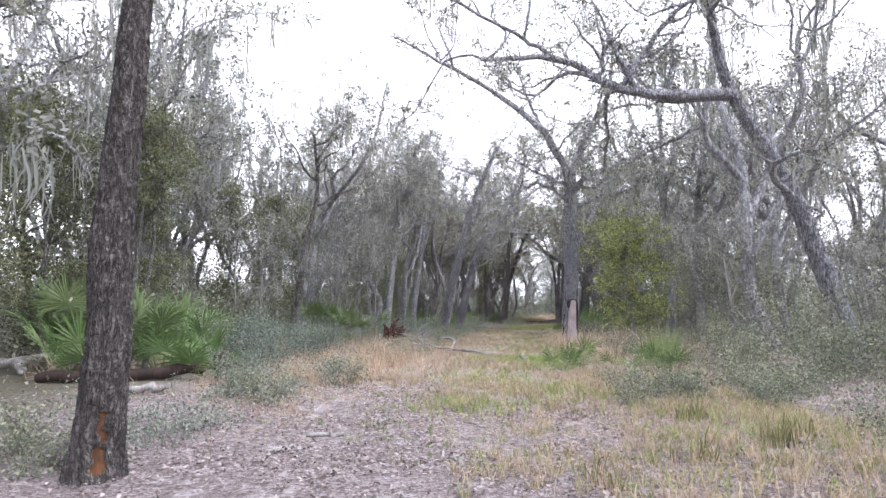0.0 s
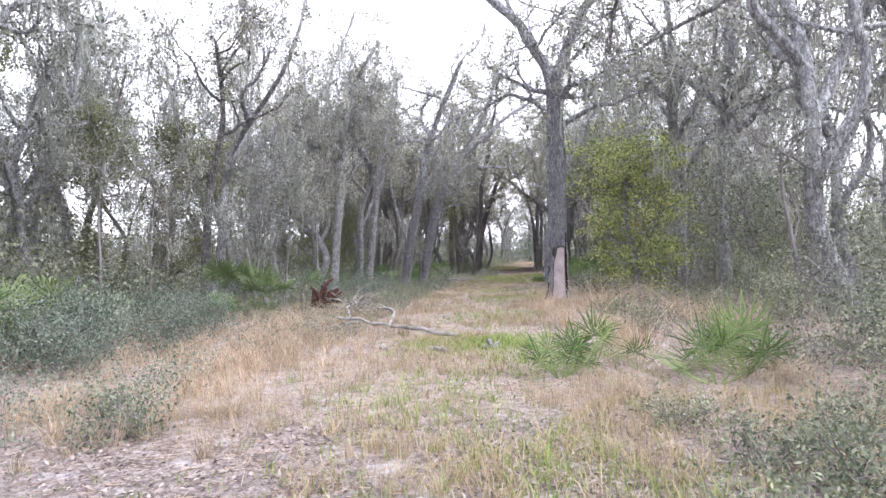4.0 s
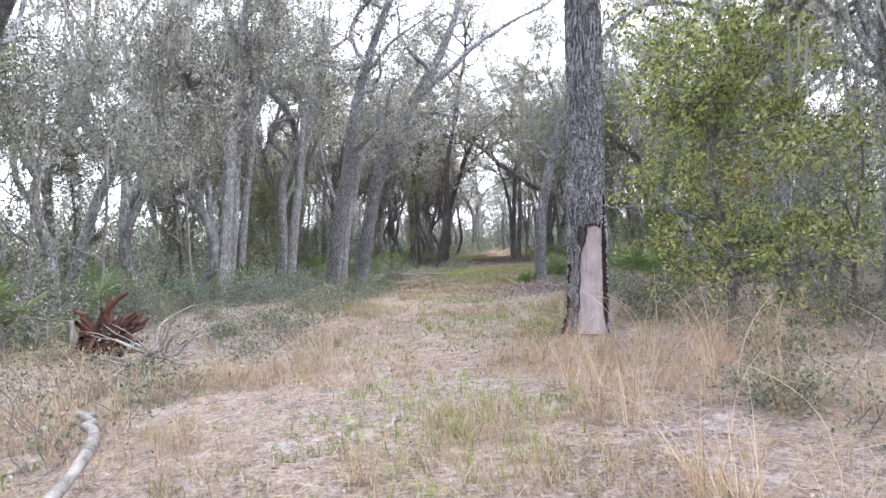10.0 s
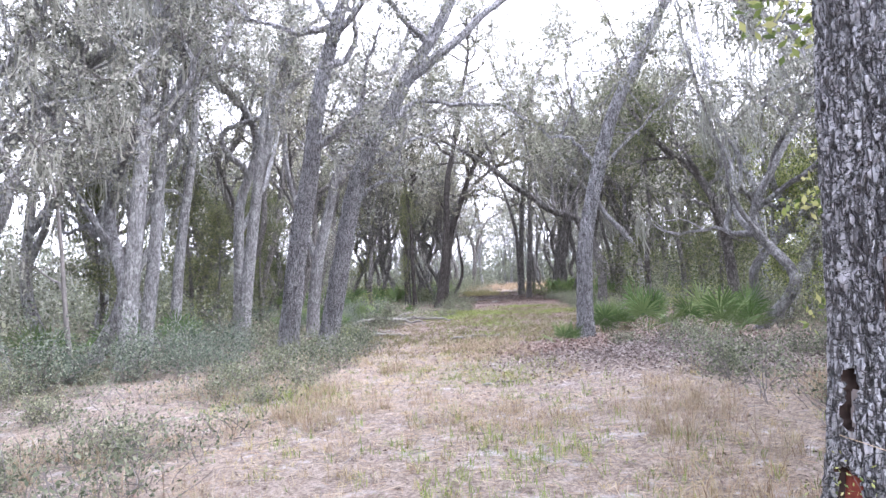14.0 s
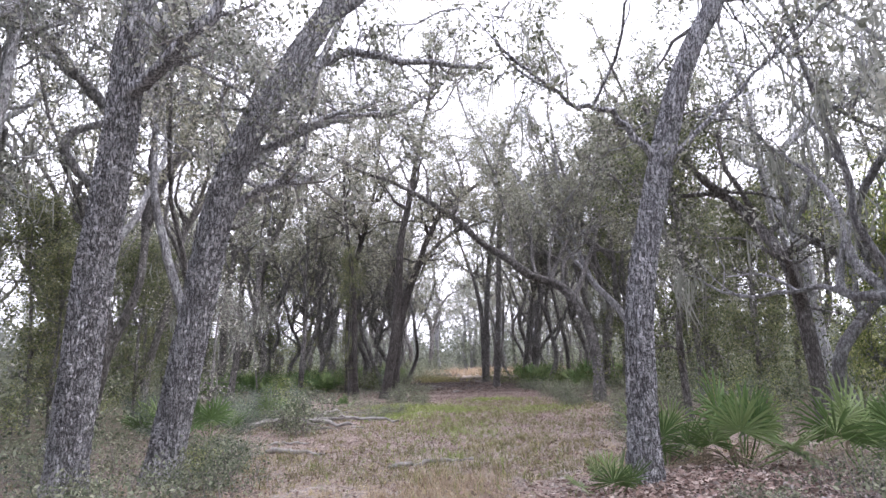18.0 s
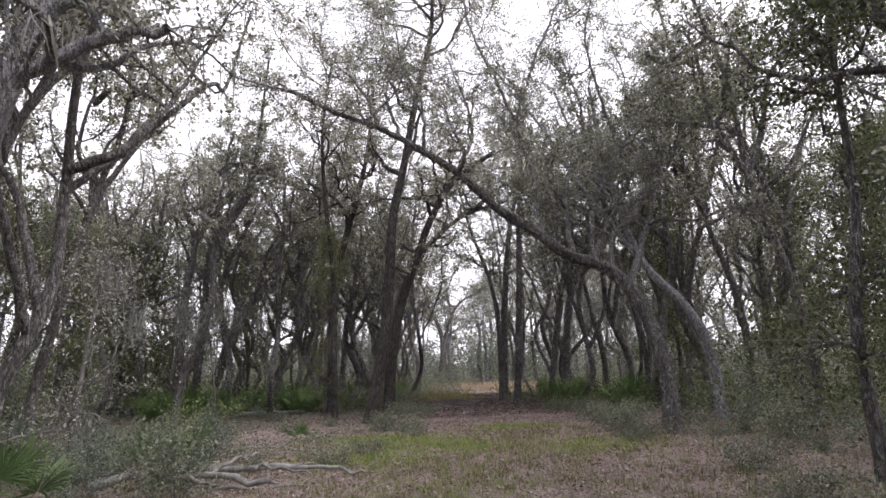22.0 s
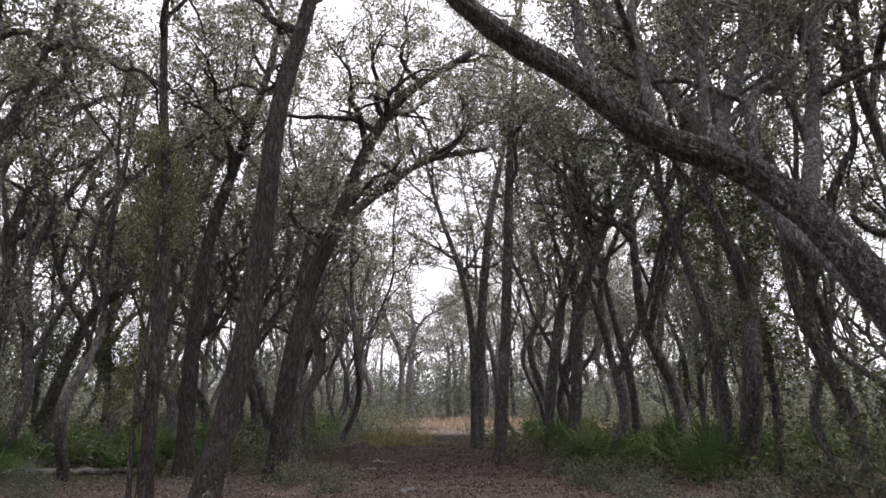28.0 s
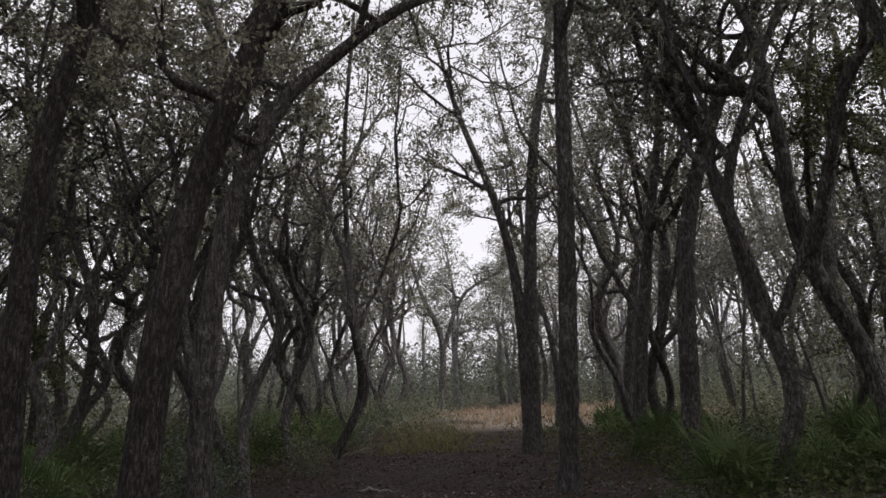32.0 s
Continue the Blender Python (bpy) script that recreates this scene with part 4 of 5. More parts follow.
MOSSY = [woodland(60, 1.4, 9.0, 0.15, BARK_PALE, LEAF_DUSTY, 80, "grey oak hung with grey moss"), woodland(61, -2.4, 8.0, 0.13, BARK_PALE, LEAF_DUSTY, 110, "crooked pale oak hung with grey moss"),
         woodland(62, 3.0, 7.5, 0.12, BARK, LEAF_DUSTY, 90, "leaning grey oak with thin moss"), woodland(59, 3.6, 9.5, 0.14, BARK_PALE, LEAF_DUSTY, 60, "slender pale oak leaning far over", forks=3)]
DARK = [woodland(63, 0.9, 10.0, 0.16, BARK_DARK, LEAF, 0, "tall grey crooked oak of the woods", 90, 15), woodland(64, 2.6, 9.0, 0.13, BARK_DARK, LEAF, 8, "leaning grey-brown oak of the woods", 90, 15), woodland(65, -1.8, 9.5, 0.11, BARK_DARK, LEAF, 0, "slender crooked oak of the woods", 80, 15, forks=3),
        woodland(66, 2.0, 8.0, 0.14, BARK_DARK, LEAF, 0, "low dark crooked oak of the woods", 80, 15), woodland(58, 1.2, 9.0, 0.09, BARK_DARK, LEAF, 0, "thin winding oak of the woods", 70, 15, forks=2)]
SHADY = [woodland(67, 3.4, 12.5, 0.15, BARK_DARK, LEAF, 0, "tall dark oak with a broad closed crown", 240, 17, 0.095, 6, 13), woodland(68, 2.6, 13.0, 0.13, BARK_DARK, LEAF, 0, "tall oak whose crown closes over the trail", 240, 17, 0.095, 6, 14)]
SAPLINGS = [oak(at(70 + s), [(0, 0, 0), (0.1, 0, 0.3 * h), (0.3, 0.1, 0.7 * h), (0.5, 0, h)], 0.045, 0.015, auto=9, twigs=90, leaf_n=11, leaf_size=0.065, spread=0.17, limb_len=1.3, bark=TWIG, leaf=lf, moss_n=ms, first=0.1, sides=6,
                moss_len=0.6, subs=2, near=False, rise=0.02, label=lb, group="saplings in the undergrowth", name="oak_sapling")
            for s, (h, lf, ms, lb) in enumerate([(3.4, LEAF_DUSTY, 35, "grey-green oak sapling hung with moss"), (2.6, LEAF_SHRUB, 0, "leafy oak sapling in the undergrowth"), (4.0, LEAF_DUSTY, 45, "tall grey sapling hung with moss")])]
FAR = [oak(at(80 + s), [(0, 0, 0), (0.3, 0, 0.3 * h), (0.1, 0.2, 0.65 * h), (0.8, 0, h)], 0.17, 0.05, auto=6, twigs=70, leaf_n=10, leaf_size=0.17, spread=0.25, limb_len=3.2, twig=False, bark=bk, leaf=lf, first=0.4, sides=5, subs=1, near=False,
           flare=0.1, reach=1.4, label="distant oak deep in the woods", group="distant oaks", name="distant_oak") for s, (h, bk, lf) in enumerate([(9.5, BARK, LEAF_DUSTY), (8.5, BARK_DARK, LEAF_DUSTY), (10.5, BARK_PALE, LEAF_DUSTY)])]
wood = at(77)
TAKEN = [(-2.7, 5.4), (9.2, 14.8), (4.7, 24.2), (6.56, 34.9), (0.2, 36), (-3, 35.2), (-2, 41), (-8, 36), (0, 41), (3.8, 56), (5, 54.5), (5.5, 58.2), (12, 67.5), (5.8, 60.4), (3.5, 60), (11.1, 61.5), (11.4, 48), (14.4, 51.2), (11.5, 90), (7.6, 24.8), (12.6, 39.5)]
CLEARING = (9, 24, 74, 90)


def free(x, y, gap, clear):
    d = x - path_x(y)
    if abs(d) < clear or (-5 < y < 17 and -6.5 < d < 9.5) or any((x - a) ** 2 + (y - b) ** 2 < gap * gap for a, b in TAKEN):
        return False
    if (-9 < x < -3.4 and 9.5 < y < 15.5) or (-7 < x < 0.6 and 16.8 < y < 26) or (-4 < x < 5 and 47 < y < 59):
        return False
    if CLEARING[0] < x < CLEARING[1] and CLEARING[2] < y < CLEARING[3]:
        return False
    TAKEN.append((x, y))
    return True


def plant(kinds, total, spot, gap, clear, lo=0.8, hi=1.2):
    """Stands copies of the kinds at free spots; the grown ones themselves take the first."""
    done = 0
    for _ in range(total * 40):
        x, y = spot()
        if done < total and free(x, y, gap, clear(y)):
            m = pose(x, y, ground_z(x, y) - 0.03, 0, 0, wood.uniform(0, 360)) @ Matrix.Scale(wood.uniform(lo, hi), 4)
            if not kinds[done % len(kinds)].get("set"):
                kinds[done % len(kinds)].matrix_world = m
                kinds[done % len(kinds)]["set"] = 1
            else:
                copy_thing(kinds[done % len(kinds)], m).scale = m.to_scale()
            done += 1


def beside(y0, y1, mean, least=0.0, sides=(-1, 1)):
    y = wood.uniform(y0, y1)
    return path_x(y) + wood.choice(sides) * (least + wood.exponential(mean)), y


plant(MOSSY, 38, lambda: beside(-6, 44, 6.0, 6.5, (-1,)), 1.9, lambda y: 7.5 if y < 18 else 9.0, 1.05, 1.6)
plant(MOSSY, 28, lambda: beside(-6, 44, 6.0, 6.0, (1,)), 1.9, lambda y: 6.0, 1.05, 1.6)


def deep_wood():
    y = 44 + 48 * wood.uniform() ** 0.9
    d = 3.6 + 18 * wood.uniform() ** 1.25
    return path_x(y) + wood.choice((-1, 1)) * d, y


plant(DARK, 90, deep_wood, 1.9, lambda y: 6.5 if y < 53 else 4.6 if y < 70 else 3.6, 1.0, 1.45)
plant([DARK[4]], 12, lambda: beside(62, 80, 2.5, 3.4), 1.2, lambda y: 3.4, 0.95, 1.3)
for k, (x, y, turn, s) in enumerate([(-4.8, 62.6, 60, 1.1), (-6.2, 66.4, 150, 1.15), (-8.4, 61.0, 240, 1.1), (-9.6, 67.0, 330, 1.2), (15.6, 54.6, 40, 1.05), (17.2, 51.4, 120, 1.05), (18.6, 47.2, 260, 1.0), (-4.6, 58.6, 300, 1.05), (-6.6, 54.4, 80, 1.0), (-7.4, 48.6, 190, 1.1), (4.2, 64.4, 150, 1.0), (13.4, 59.6, 20, 1.05)]):
    copy_thing(DARK[k % 5], pose(x, y, ground_z(x, y), 0, 0, turn)).scale = (s, s, s)
for k, (x, y, turn) in enumerate([(-3.4, 46.6, 10), (15.2, 48.4, 170), (-3.6, 51.6, -15), (16.2, 52.6, 195), (-1.6, 57.2, 5), (15.2, 57.4, 180), (1.0, 62.6, 20), (15.4, 62.0, 165), (3.6, 67.6, 300), (14.6, 75.0, 210)]):
    m = pose(x, y, ground_z(x, y), 0, 0, turn)
    if k < 2:
        SHADY[k].matrix_world = m
    else:
        copy_thing(SHADY[k % 2], m)
for k in range(30):
    x, y = wood.uniform(2, 32), wood.uniform(93, 106)
    copy_thing(FAR[k % 3], pose(x, y, ground_z(x, y), 0, 0, wood.uniform(0, 360))).scale = (1.1, 1.1, wood.uniform(0.8, 1.2))
for k, (x, y, turn, s) in enumerate([(-8.6, 10.6, 60, 0.9), (-10.4, 13.4, 190, 1.0), (-8.4, 17.2, 310, 0.85), (-11.6, 18.4, 90, 1.0), (-9.6, 27.5, 20, 0.9), (-11.5, 31.0, 250, 1.0)]):
    copy_thing(DARK[k % 5], pose(x, y, ground_z(x, y), 0, 0, turn)).scale = (s, s, s)
for k, (x, y, turn, s) in enumerate([(-9.8, 24.2, 30, 1.0), (-12.2, 27.6, 160, 1.1), (-14.8, 31.5, 250, 1.1), (-17.0, 35.0, 70, 1.2)]):
    copy_thing(MOSSY[k % 4], pose(x, y, ground_z(x, y), 0, 0, turn)).scale = (s, s, s)
plant(SAPLINGS, 30, lambda: beside(17, 36, 3.0, 5.5), 1.2, lambda y: 5.5 if y < 20 else 7.0)
plant(SAPLINGS, 30, lambda: beside(44, 84, 5.0, 6.0), 1.2, lambda y: 7.5 if y < 56 else 5.0, 0.9, 1.5)
plant(FAR, 70, lambda: (wood.uniform(-60, 75), wood.uniform(-25, 150)), 2.6, lambda y: 14.0 if y < 92 else 0.0, 0.85, 1.3)


# ---- undergrowth between the trees, and the woods beyond ----
ug = at(78)


def thicket(n, spot, high, size, each):
    """Leafy clumps of undergrowth: centres at places that spot() gives, leaves in heaps round them."""
    c = []
    for _ in range(n):
        x, y = spot()
        h = high(x, y) * ug.uniform(0.4, 1.1)
        for _ in range(4):
            c.append((x + ug.normal(0, 0.5), y + ug.normal(0, 0.5), ground_z(x, y) + h * ug.uniform(0.1, 1.0)))
    return leaves(ug, np.array(c), 0.22, each, size, 0.5)


def off_trail(y0, y1, least, most):
    while True:
        y = ug.uniform(y0, y1)
        d = ug.choice((-1, 1)) * ug.uniform(least, most)
        x = path_x(y) + d
        if not (CLEARING[0] < x < CLEARING[1] and CLEARING[2] < y < CLEARING[3]) and not (-4 < x < 5 and 46 < y < 61):
            return x, y


tagged(new("undergrowth", mesh("undergrowth", *thicket(340, lambda: off_trail(14, 46, 9.0, 30), lambda x, y: 2.6 if y < 26 else 1.3, 0.12, 14), LEAF_SHRUB)), "grey-green undergrowth deep between the trees", "undergrowth", kind="stuff")
tagged(new("undergrowth", mesh("undergrowth", *thicket(1900, lambda: off_trail(52, 110, 6.0, 40), lambda x, y: 0.9 if abs(x - path_x(y)) < 13 else 2.2, 0.12, 12), LEAF_SHRUB)), "low grey-green undergrowth beneath the dark oaks", "undergrowth", kind="stuff")
tagged(new("undergrowth", mesh("undergrowth", *thicket(520, lambda: off_trail(53, 92, 4.2, 15), lambda x, y: 1.0, 0.09, 15), LEAF_OLIVE)), "knee-high shrubs under the dark oaks", "undergrowth", kind="stuff")


tagged(new("undergrowth", mesh("undergrowth", *thicket(420, lambda: off_trail(5, 62, 14, 32), lambda x, y: 4.5, 0.16, 14), LEAF_DUSTY)), "tall grey thicket deep in the woods", "undergrowth", kind="stuff")
tagged(new("undergrowth", mesh("undergrowth", *thicket(150, lambda: off_trail(33, 56, 6.0, 12), lambda x, y: 1.1, 0.08, 16), LEAF_SHRUB)), "low scrub beside the leafy trail", "undergrowth", kind="stuff")


def close_spot():
    """Right beside the leafy trail, under the dark oaks."""
    y = ug.uniform(56, 82)
    if ug.uniform() < 0.5:
        y = max(y, ug.uniform(62, 70))
        return 5.0 + (y - 60) * 0.15 - ug.exponential(2.5), y
    return 12.3 + max(0.0, y - 70) * 0.1 + ug.exponential(2.5), y if y < 73 else y - 16


tagged(new("undergrowth", mesh("undergrowth", *thicket(560, close_spot, lambda x, y: 0.8, 0.065, 16), LEAF_OLIVE)), "knee-high dark shrubs beside the leafy trail", "undergrowth", kind="stuff")
tagged(new("undergrowth", mesh("undergrowth", *thicket(150, lambda: off_trail(50, 66, 7.5, 17), lambda x, y: 5.0, 0.085, 15), LEAF_OLIVE)), "tall shady thicket among the dark oaks", "undergrowth", kind="stuff")
tagged(new("undergrowth", mesh("undergrowth", *thicket(760, lambda: (ug.uniform(-21, -7.5), ug.uniform(15, 44)), lambda x, y: 4.2, 0.11, 20), LEAF)), "grey twiggy thicket behind the palmettos", "undergrowth", kind="stuff")


tagged(new("undergrowth", mesh("undergrowth", *thicket(300, lambda: (ug.uniform(-17, -5.0), ug.uniform(40, 72)), lambda x, y: 4.4, 0.09, 18), LEAF_SHRUB)), "grey-green thicket behind the leaning oaks", "undergrowth", kind="stuff")
tagged(new("undergrowth", mesh("undergrowth", *thicket(280, lambda: (ug.uniform(-16, -1.4), ug.uniform(65, 80)), lambda x, y: 5.6, 0.1, 18), LEAF_MID)), "dark green thicket behind the palmetto bank", "undergrowth", kind="stuff")
tagged(new("undergrowth", mesh("undergrowth", *thicket(300, lambda: (ug.uniform(14.5, 25), ug.uniform(41, 55)), lambda x, y: 4.2, 0.09, 18), LEAF_MID)), "dark green thicket under the leaning oaks", "undergrowth", kind="stuff")
tagged(new("undergrowth", mesh("undergrowth", *thicket(260, lambda: (ug.uniform(5.5, 10.6), ug.uniform(73, 88)), lambda x, y: 1.3, 0.08, 15), LEAF_SHRUB)), "shrubs at the edge of the sunny clearing", "undergrowth", kind="stuff")
tagged(new("undergrowth", mesh("undergrowth", *thicket(420, lambda: (ug.uniform(-4, 36), ug.uniform(91, 104)), lambda x, y: 4.5, 0.15, 13), LEAF_SHRUB)), "thicket behind the sunny clearing", "undergrowth", kind="stuff")


def ring_spot():
    while True:
        a, r = ug.uniform(0, 6.283), ug.uniform(0, 1) ** 0.7
        x, y = 8 + math.cos(a) * (46 + 42 * r), 45 + math.sin(a) * (70 + 45 * r)
        if abs(x - path_x(y)) > 26 or y > 98 or y < -22:
            return x, y


tagged(new("far_woods", mesh("far_woods", *thicket(1900, ring_spot, lambda x, y: 9.0 * ug.uniform(0.15, 1.0), 0.55, 8), LEAF_FAR)), "pale grey far woods that close the view", "woods", kind="stuff")
tagged(new("far_woods", mesh("far_woods", *thicket(4400, lambda: off_trail(-12, 122, 19, 44) if ug.uniform() < 0.8 else (ug.uniform(-8, 42), ug.uniform(96, 124)), lambda x, y: 5.0, 0.3, 9), LEAF_FAR)), "pale grey-green scrub between the far trunks", "woods", kind="stuff")
tubes = []
for _ in range(260):
    x, y = ring_spot()
    p = wander(ug, (x, y, ground_z(x, y) - 0.2), (ug.normal(0, 0.15), ug.normal(0, 0.15), 1), ug.uniform(6, 11), 6, 0.12, 0.02)
    tubes.append(stem(p, np.linspace(0.2, 0.05, 6), 5))
tagged(new("far_trunks", mesh("far_trunks", *joined(tubes), BARK)), "trunks of the far woods", "woods", kind="stuff")

# ---- shrubs ----
BUSHES = [shrub(at(90), 1.4, 1.2, 13, 10, 0.056, LEAF_SHRUB, "grey-green evergreen shrub in the undergrowth", "undergrowth"), shrub(at(91), 2.3, 1.3, 13, 12, 0.066, LEAF_SHRUB, "tall grey-green shrub in the undergrowth", "undergrowth"),
          shrub(at(92), 0.5, 0.8, 11, 10, 0.036, LEAF_SHRUB, "low grey-green shrub beside the trail", "undergrowth"), shrub(at(93), 1.7, 1.1, 11, 11, 0.05, LEAF_GREEN, "green shrub in the undergrowth", "undergrowth"),
          shrub(at(89), 1.3, 1.3, 18, 13, 0.05, LEAF_BLUE, "dense blue-green shrub beside the trail", "undergrowth")]
wood = at(94)
TAKEN.clear()
plant([BUSHES[2]], 70, lambda: beside(6, 60, 2.2, 2.4), 0.5, lambda y: 2.4 if y > 16 else 3.4, 0.7, 1.4)
plant([BUSHES[0], BUSHES[1], BUSHES[0], BUSHES[4], BUSHES[1]], 30, lambda: beside(12, 34, 4.0, 4.2, (-1,)), 0.8, lambda y: 5.0 if y < 21 else 6.8, 0.6, 1.0)
plant([BUSHES[2]], 16, lambda: beside(20, 36, 2.0, 3.0, (-1,)), 0.4, lambda y: 2.6, 0.6, 1.2)
plant([BUSHES[0], BUSHES[1]], 26, lambda: beside(12, 36, 2.5, 3.6, (1,)), 0.8, lambda y: 4.8 if y < 22 else 6.5, 0.5, 0.9)
plant([BUSHES[0], BUSHES[2], BUSHES[3], BUSHES[4]], 64, lambda: beside(34, 80, 4.0, 3.2), 1.1, lambda y: 3.2, 0.5, 0.95)
green = oak(at(95), low(7.3, 25.0, (7.2, 25.0, 1.2), (7.0, 25.0, 2.4), (7.1, 25.0, 3.7)), 0.08, 0.02, auto=22, limb_len=1.6, twigs=300, leaf_n=24, leaf_size=0.078, spread=0.11, first=0.1, leaf=LEAF_GREEN, sides=9, near=False,
            name="evergreen_tree", label="bushy yellow-green evergreen tree beside the trail", rise=0.0)

for x, y, s in [(15.6, 40.6, 1.1), (17.5, 36.5, 1.0)]:
    copy_thing(green, pose(x, y, ground_z(x, y), 0, 0, x * 77 % 360)).scale = (s * 0.7, s * 0.7, s)

spray = np.array([(7.02, 24.2, 2.06)]) - np.array(green.location) + at(102).normal(0, 0.13, (9, 3))
stuff("yellow_leaves", mesh("yellow_leaves", *leaves(at(103), spray, 0.07, 9, 0.07, 0.5, 0.2), LEAF_YELLOW), green, "spray of yellowing leaves")

dusky = oak(at(88), low(10.9, 41.6, (10.8, 41.6, 1.6), (10.95, 41.5, 3.2), (10.85, 41.4, 4.8), (10.9, 41.4, 6.3)), 0.09, 0.02, auto=18, limb_len=1.15, twigs=300, leaf_n=18, leaf_size=0.07, spread=0.12, first=0.18, leaf=LEAF_MID, bark=BARK_DARK, sides=8, near=False,
            name="evergreen_tree", label="slender dark olive-green evergreen tree in the woods", rise=0.0)
for x, y, s in [(14.8, 38.0, 0.85), (-9.4, 15.4, 0.8), (-11.8, 21.5, 0.95), (15.4, 45.6, 0.85), (17.8, 48.8, 0.95), (-6.6, 42.2, 0.85), (-8.8, 38.4, 0.8), (-5.4, 47.6, 0.9), (-4.9, 56.4, 0.9), (-6.8, 52.0, 0.95), (-3.6, 44.6, 0.6), (16.6, 57.6, 1.1), (18.6, 53.4, 1.1), (20.2, 50.2, 1.2), (-5.8, 59.6, 1.0), (-7.6, 56.0, 1.1), (-1.4, 70.0, 1.2), (-4.4, 72.0, 1.3), (-7.4, 70.0, 1.3), (0.6, 74.0, 1.1), (-6.0, 64.6, 1.1), (-8.8, 66.4, 1.3), (-8.2, 24.6, 0.8), (-7.6, 28.2, 0.85), (-9.8, 21.0, 0.9), (-7.4, 31.6, 0.85), (-9.4, 13.0, 0.8), (-7.8, 16.4, 0.85), (-10.8, 16.8, 1.0), (-8.6, 19.0, 0.95), (-8.6, 51.0, 1.2), (-3.0, 48.8, 0.7), (17.6, 62.0, 1.1), (-5.6, 66.0, 1.1)]:
    copy_thing(dusky, pose(x, y, ground_z(x, y), 0, 0, x * 77 % 360)).scale = (s, s, s)
copy_thing(dusky, pose(3.45, 56.1, ground_z(3.45, 56.1), 0, 0, 70)).scale = (0.5, 0.5, 0.85)

# ---- twiggy scrub along the trail ----
def scrub(rng, n, spot, high, leaf_n, size):
    """Low tangles of bare twigs with a few leaves: stems and foliage."""
    tubes, tips = [], []
    for _ in range(n):
        x, y = spot()
        h = high * rng.uniform(0.4, 1.2)
        for _ in range(3):
            p = wander(rng, (x + rng.normal(0, 0.1), y + rng.normal(0, 0.1), ground_z(x, y) - 0.03), rng.normal(0, 0.6, 3) + (0, 0, 1), h, 4, 0.35, -0.03)
            tubes.append(stem(p, (0.006, 0.005, 0.004, 0.002), 3))
            tips += [p[2], p[3]]
    return joined(tubes), leaves(rng, np.array(tips), 0.09, leaf_n, size, 0.5, 0.1)


def verge(rng, y0, y1, least, mean, side=0):
    """A place beside the trail, the nearer the likelier."""
    while True:
        y = rng.uniform(y0, y1)
        x = path_x(y) + (side or rng.choice((-1, 1))) * (least + rng.exponential(mean))
        if noise.noise((x * 0.6, y * 0.6, 41)) > -0.15:
            return x, y


sc = at(101)
for n, y0, y1, least, mean, side, high, ln, size, leaf, words in [
        (620, 17, 37, 2.6, 2.0, -1, 0.45, 5, 0.045, LEAF_SHRUB, "grey twiggy scrub with small leaves in the grass"), (480, 13, 34, 2.8, 1.8, 1, 0.55, 5, 0.045, LEAF_SHRUB, "thin grey scrub among the tall grass"),
        (420, 3, 15, 3.2, 2.2, 1, 0.35, 6, 0.045, LEAF_SHRUB, "low scrub on the leaf litter"), (260, 6, 17, 3.6, 1.8, -1, 0.35, 6, 0.045, LEAF_BLUE, "low blue-green scrub on the leaf litter"),
        (220, 49, 61, 3.4, 3.0, -1, 0.22, 5, 0.04, LEAF_SHRUB, "sparse low scrub on the brown leaves"), (240, 38, 51, 3.6, 2.4, 0, 0.35, 6, 0.045, LEAF_SHRUB, "dark low scrub beside the leafy trail")]:
    st, fo = scrub(sc, n, lambda: verge(sc, y0, y1, least, mean, side), high, ln, size)
    patch = new("scrub")
    stuff("stem_work", mesh("stem_work", *st, TWIG), patch)
    stuff("foliage", mesh("foliage", *fo, leaf), patch)
    tagged(patch, words, "scrub", kind="stuff")

# ---- palmettos ----
pr = at(96)
for x, y, s, n, dd, h in [(-3.5, 24.4, 0.9, 11, 6, 0.5), (-5.0, 25.3, 0.95, 11, 5, 0.8), (-4.3, 25.2, 0.9, 10, 5, 0.7), (-2.6, 25.1, 0.85, 3, 7, 0.55), (-6.3, 13.9, 1.35, 10, 5, 0.6), (-8.2, 14.4, 1.4, 9, 5, 0.8)]:
    palmetto(pr, x, y, s, n, dd, h)
for x, y, s, n, dd in [(2.45, 13.6, 0.66, 13, 1), (2.95, 14.1, 0.66, 11, 1), (4.0, 12.95, 0.72, 11, 2), (4.45, 13.3, 0.8, 10, 3), (3.5, 14.0, 0.45, 6, 2), (-4.75, 13.25, 1.05, 9, 2), (-5.75, 13.5, 1.3, 8, 2), (-7.2, 13.2, 1.45, 8, 4), (-6.4, 16.5, 1.7, 8, 2), (-8.8, 20.0, 1.9, 9, 2), (-7.0, 20.6, 1.6, 8, 2), (-9.2, 16.0, 1.8, 9, 2), (-4.6, 23.9, 0.8, 8, 2), (-3.6, 24.1, 0.6, 6, 1),
                       (8.2, 35.6, 1.15, 10, 2), (9.3, 34.8, 1.2, 10, 2), (10.4, 35.6, 1.1, 9, 1), (7.5, 36.2, 0.9, 8, 1), (6.0, 34.5, 0.55, 8, 1), (3.2, 49.7, 0.45, 6, 0), (-4.5, 38.5, 1.1, 8, 1), (-5.5, 37, 1.2, 8, 1), (-3.4, 39.4, 1.0, 8, 1), (-5.8, 33.6, 1.2, 9, 2), (-6.8, 34.6, 1.3, 9, 2), (0.4, 42.6, 1.0, 8, 1), (-0.8, 43.6, 1.1, 8, 1), (1.6, 45.0, 1.0, 8, 1)]:
    palmetto(pr, x, y, s, n, dd)
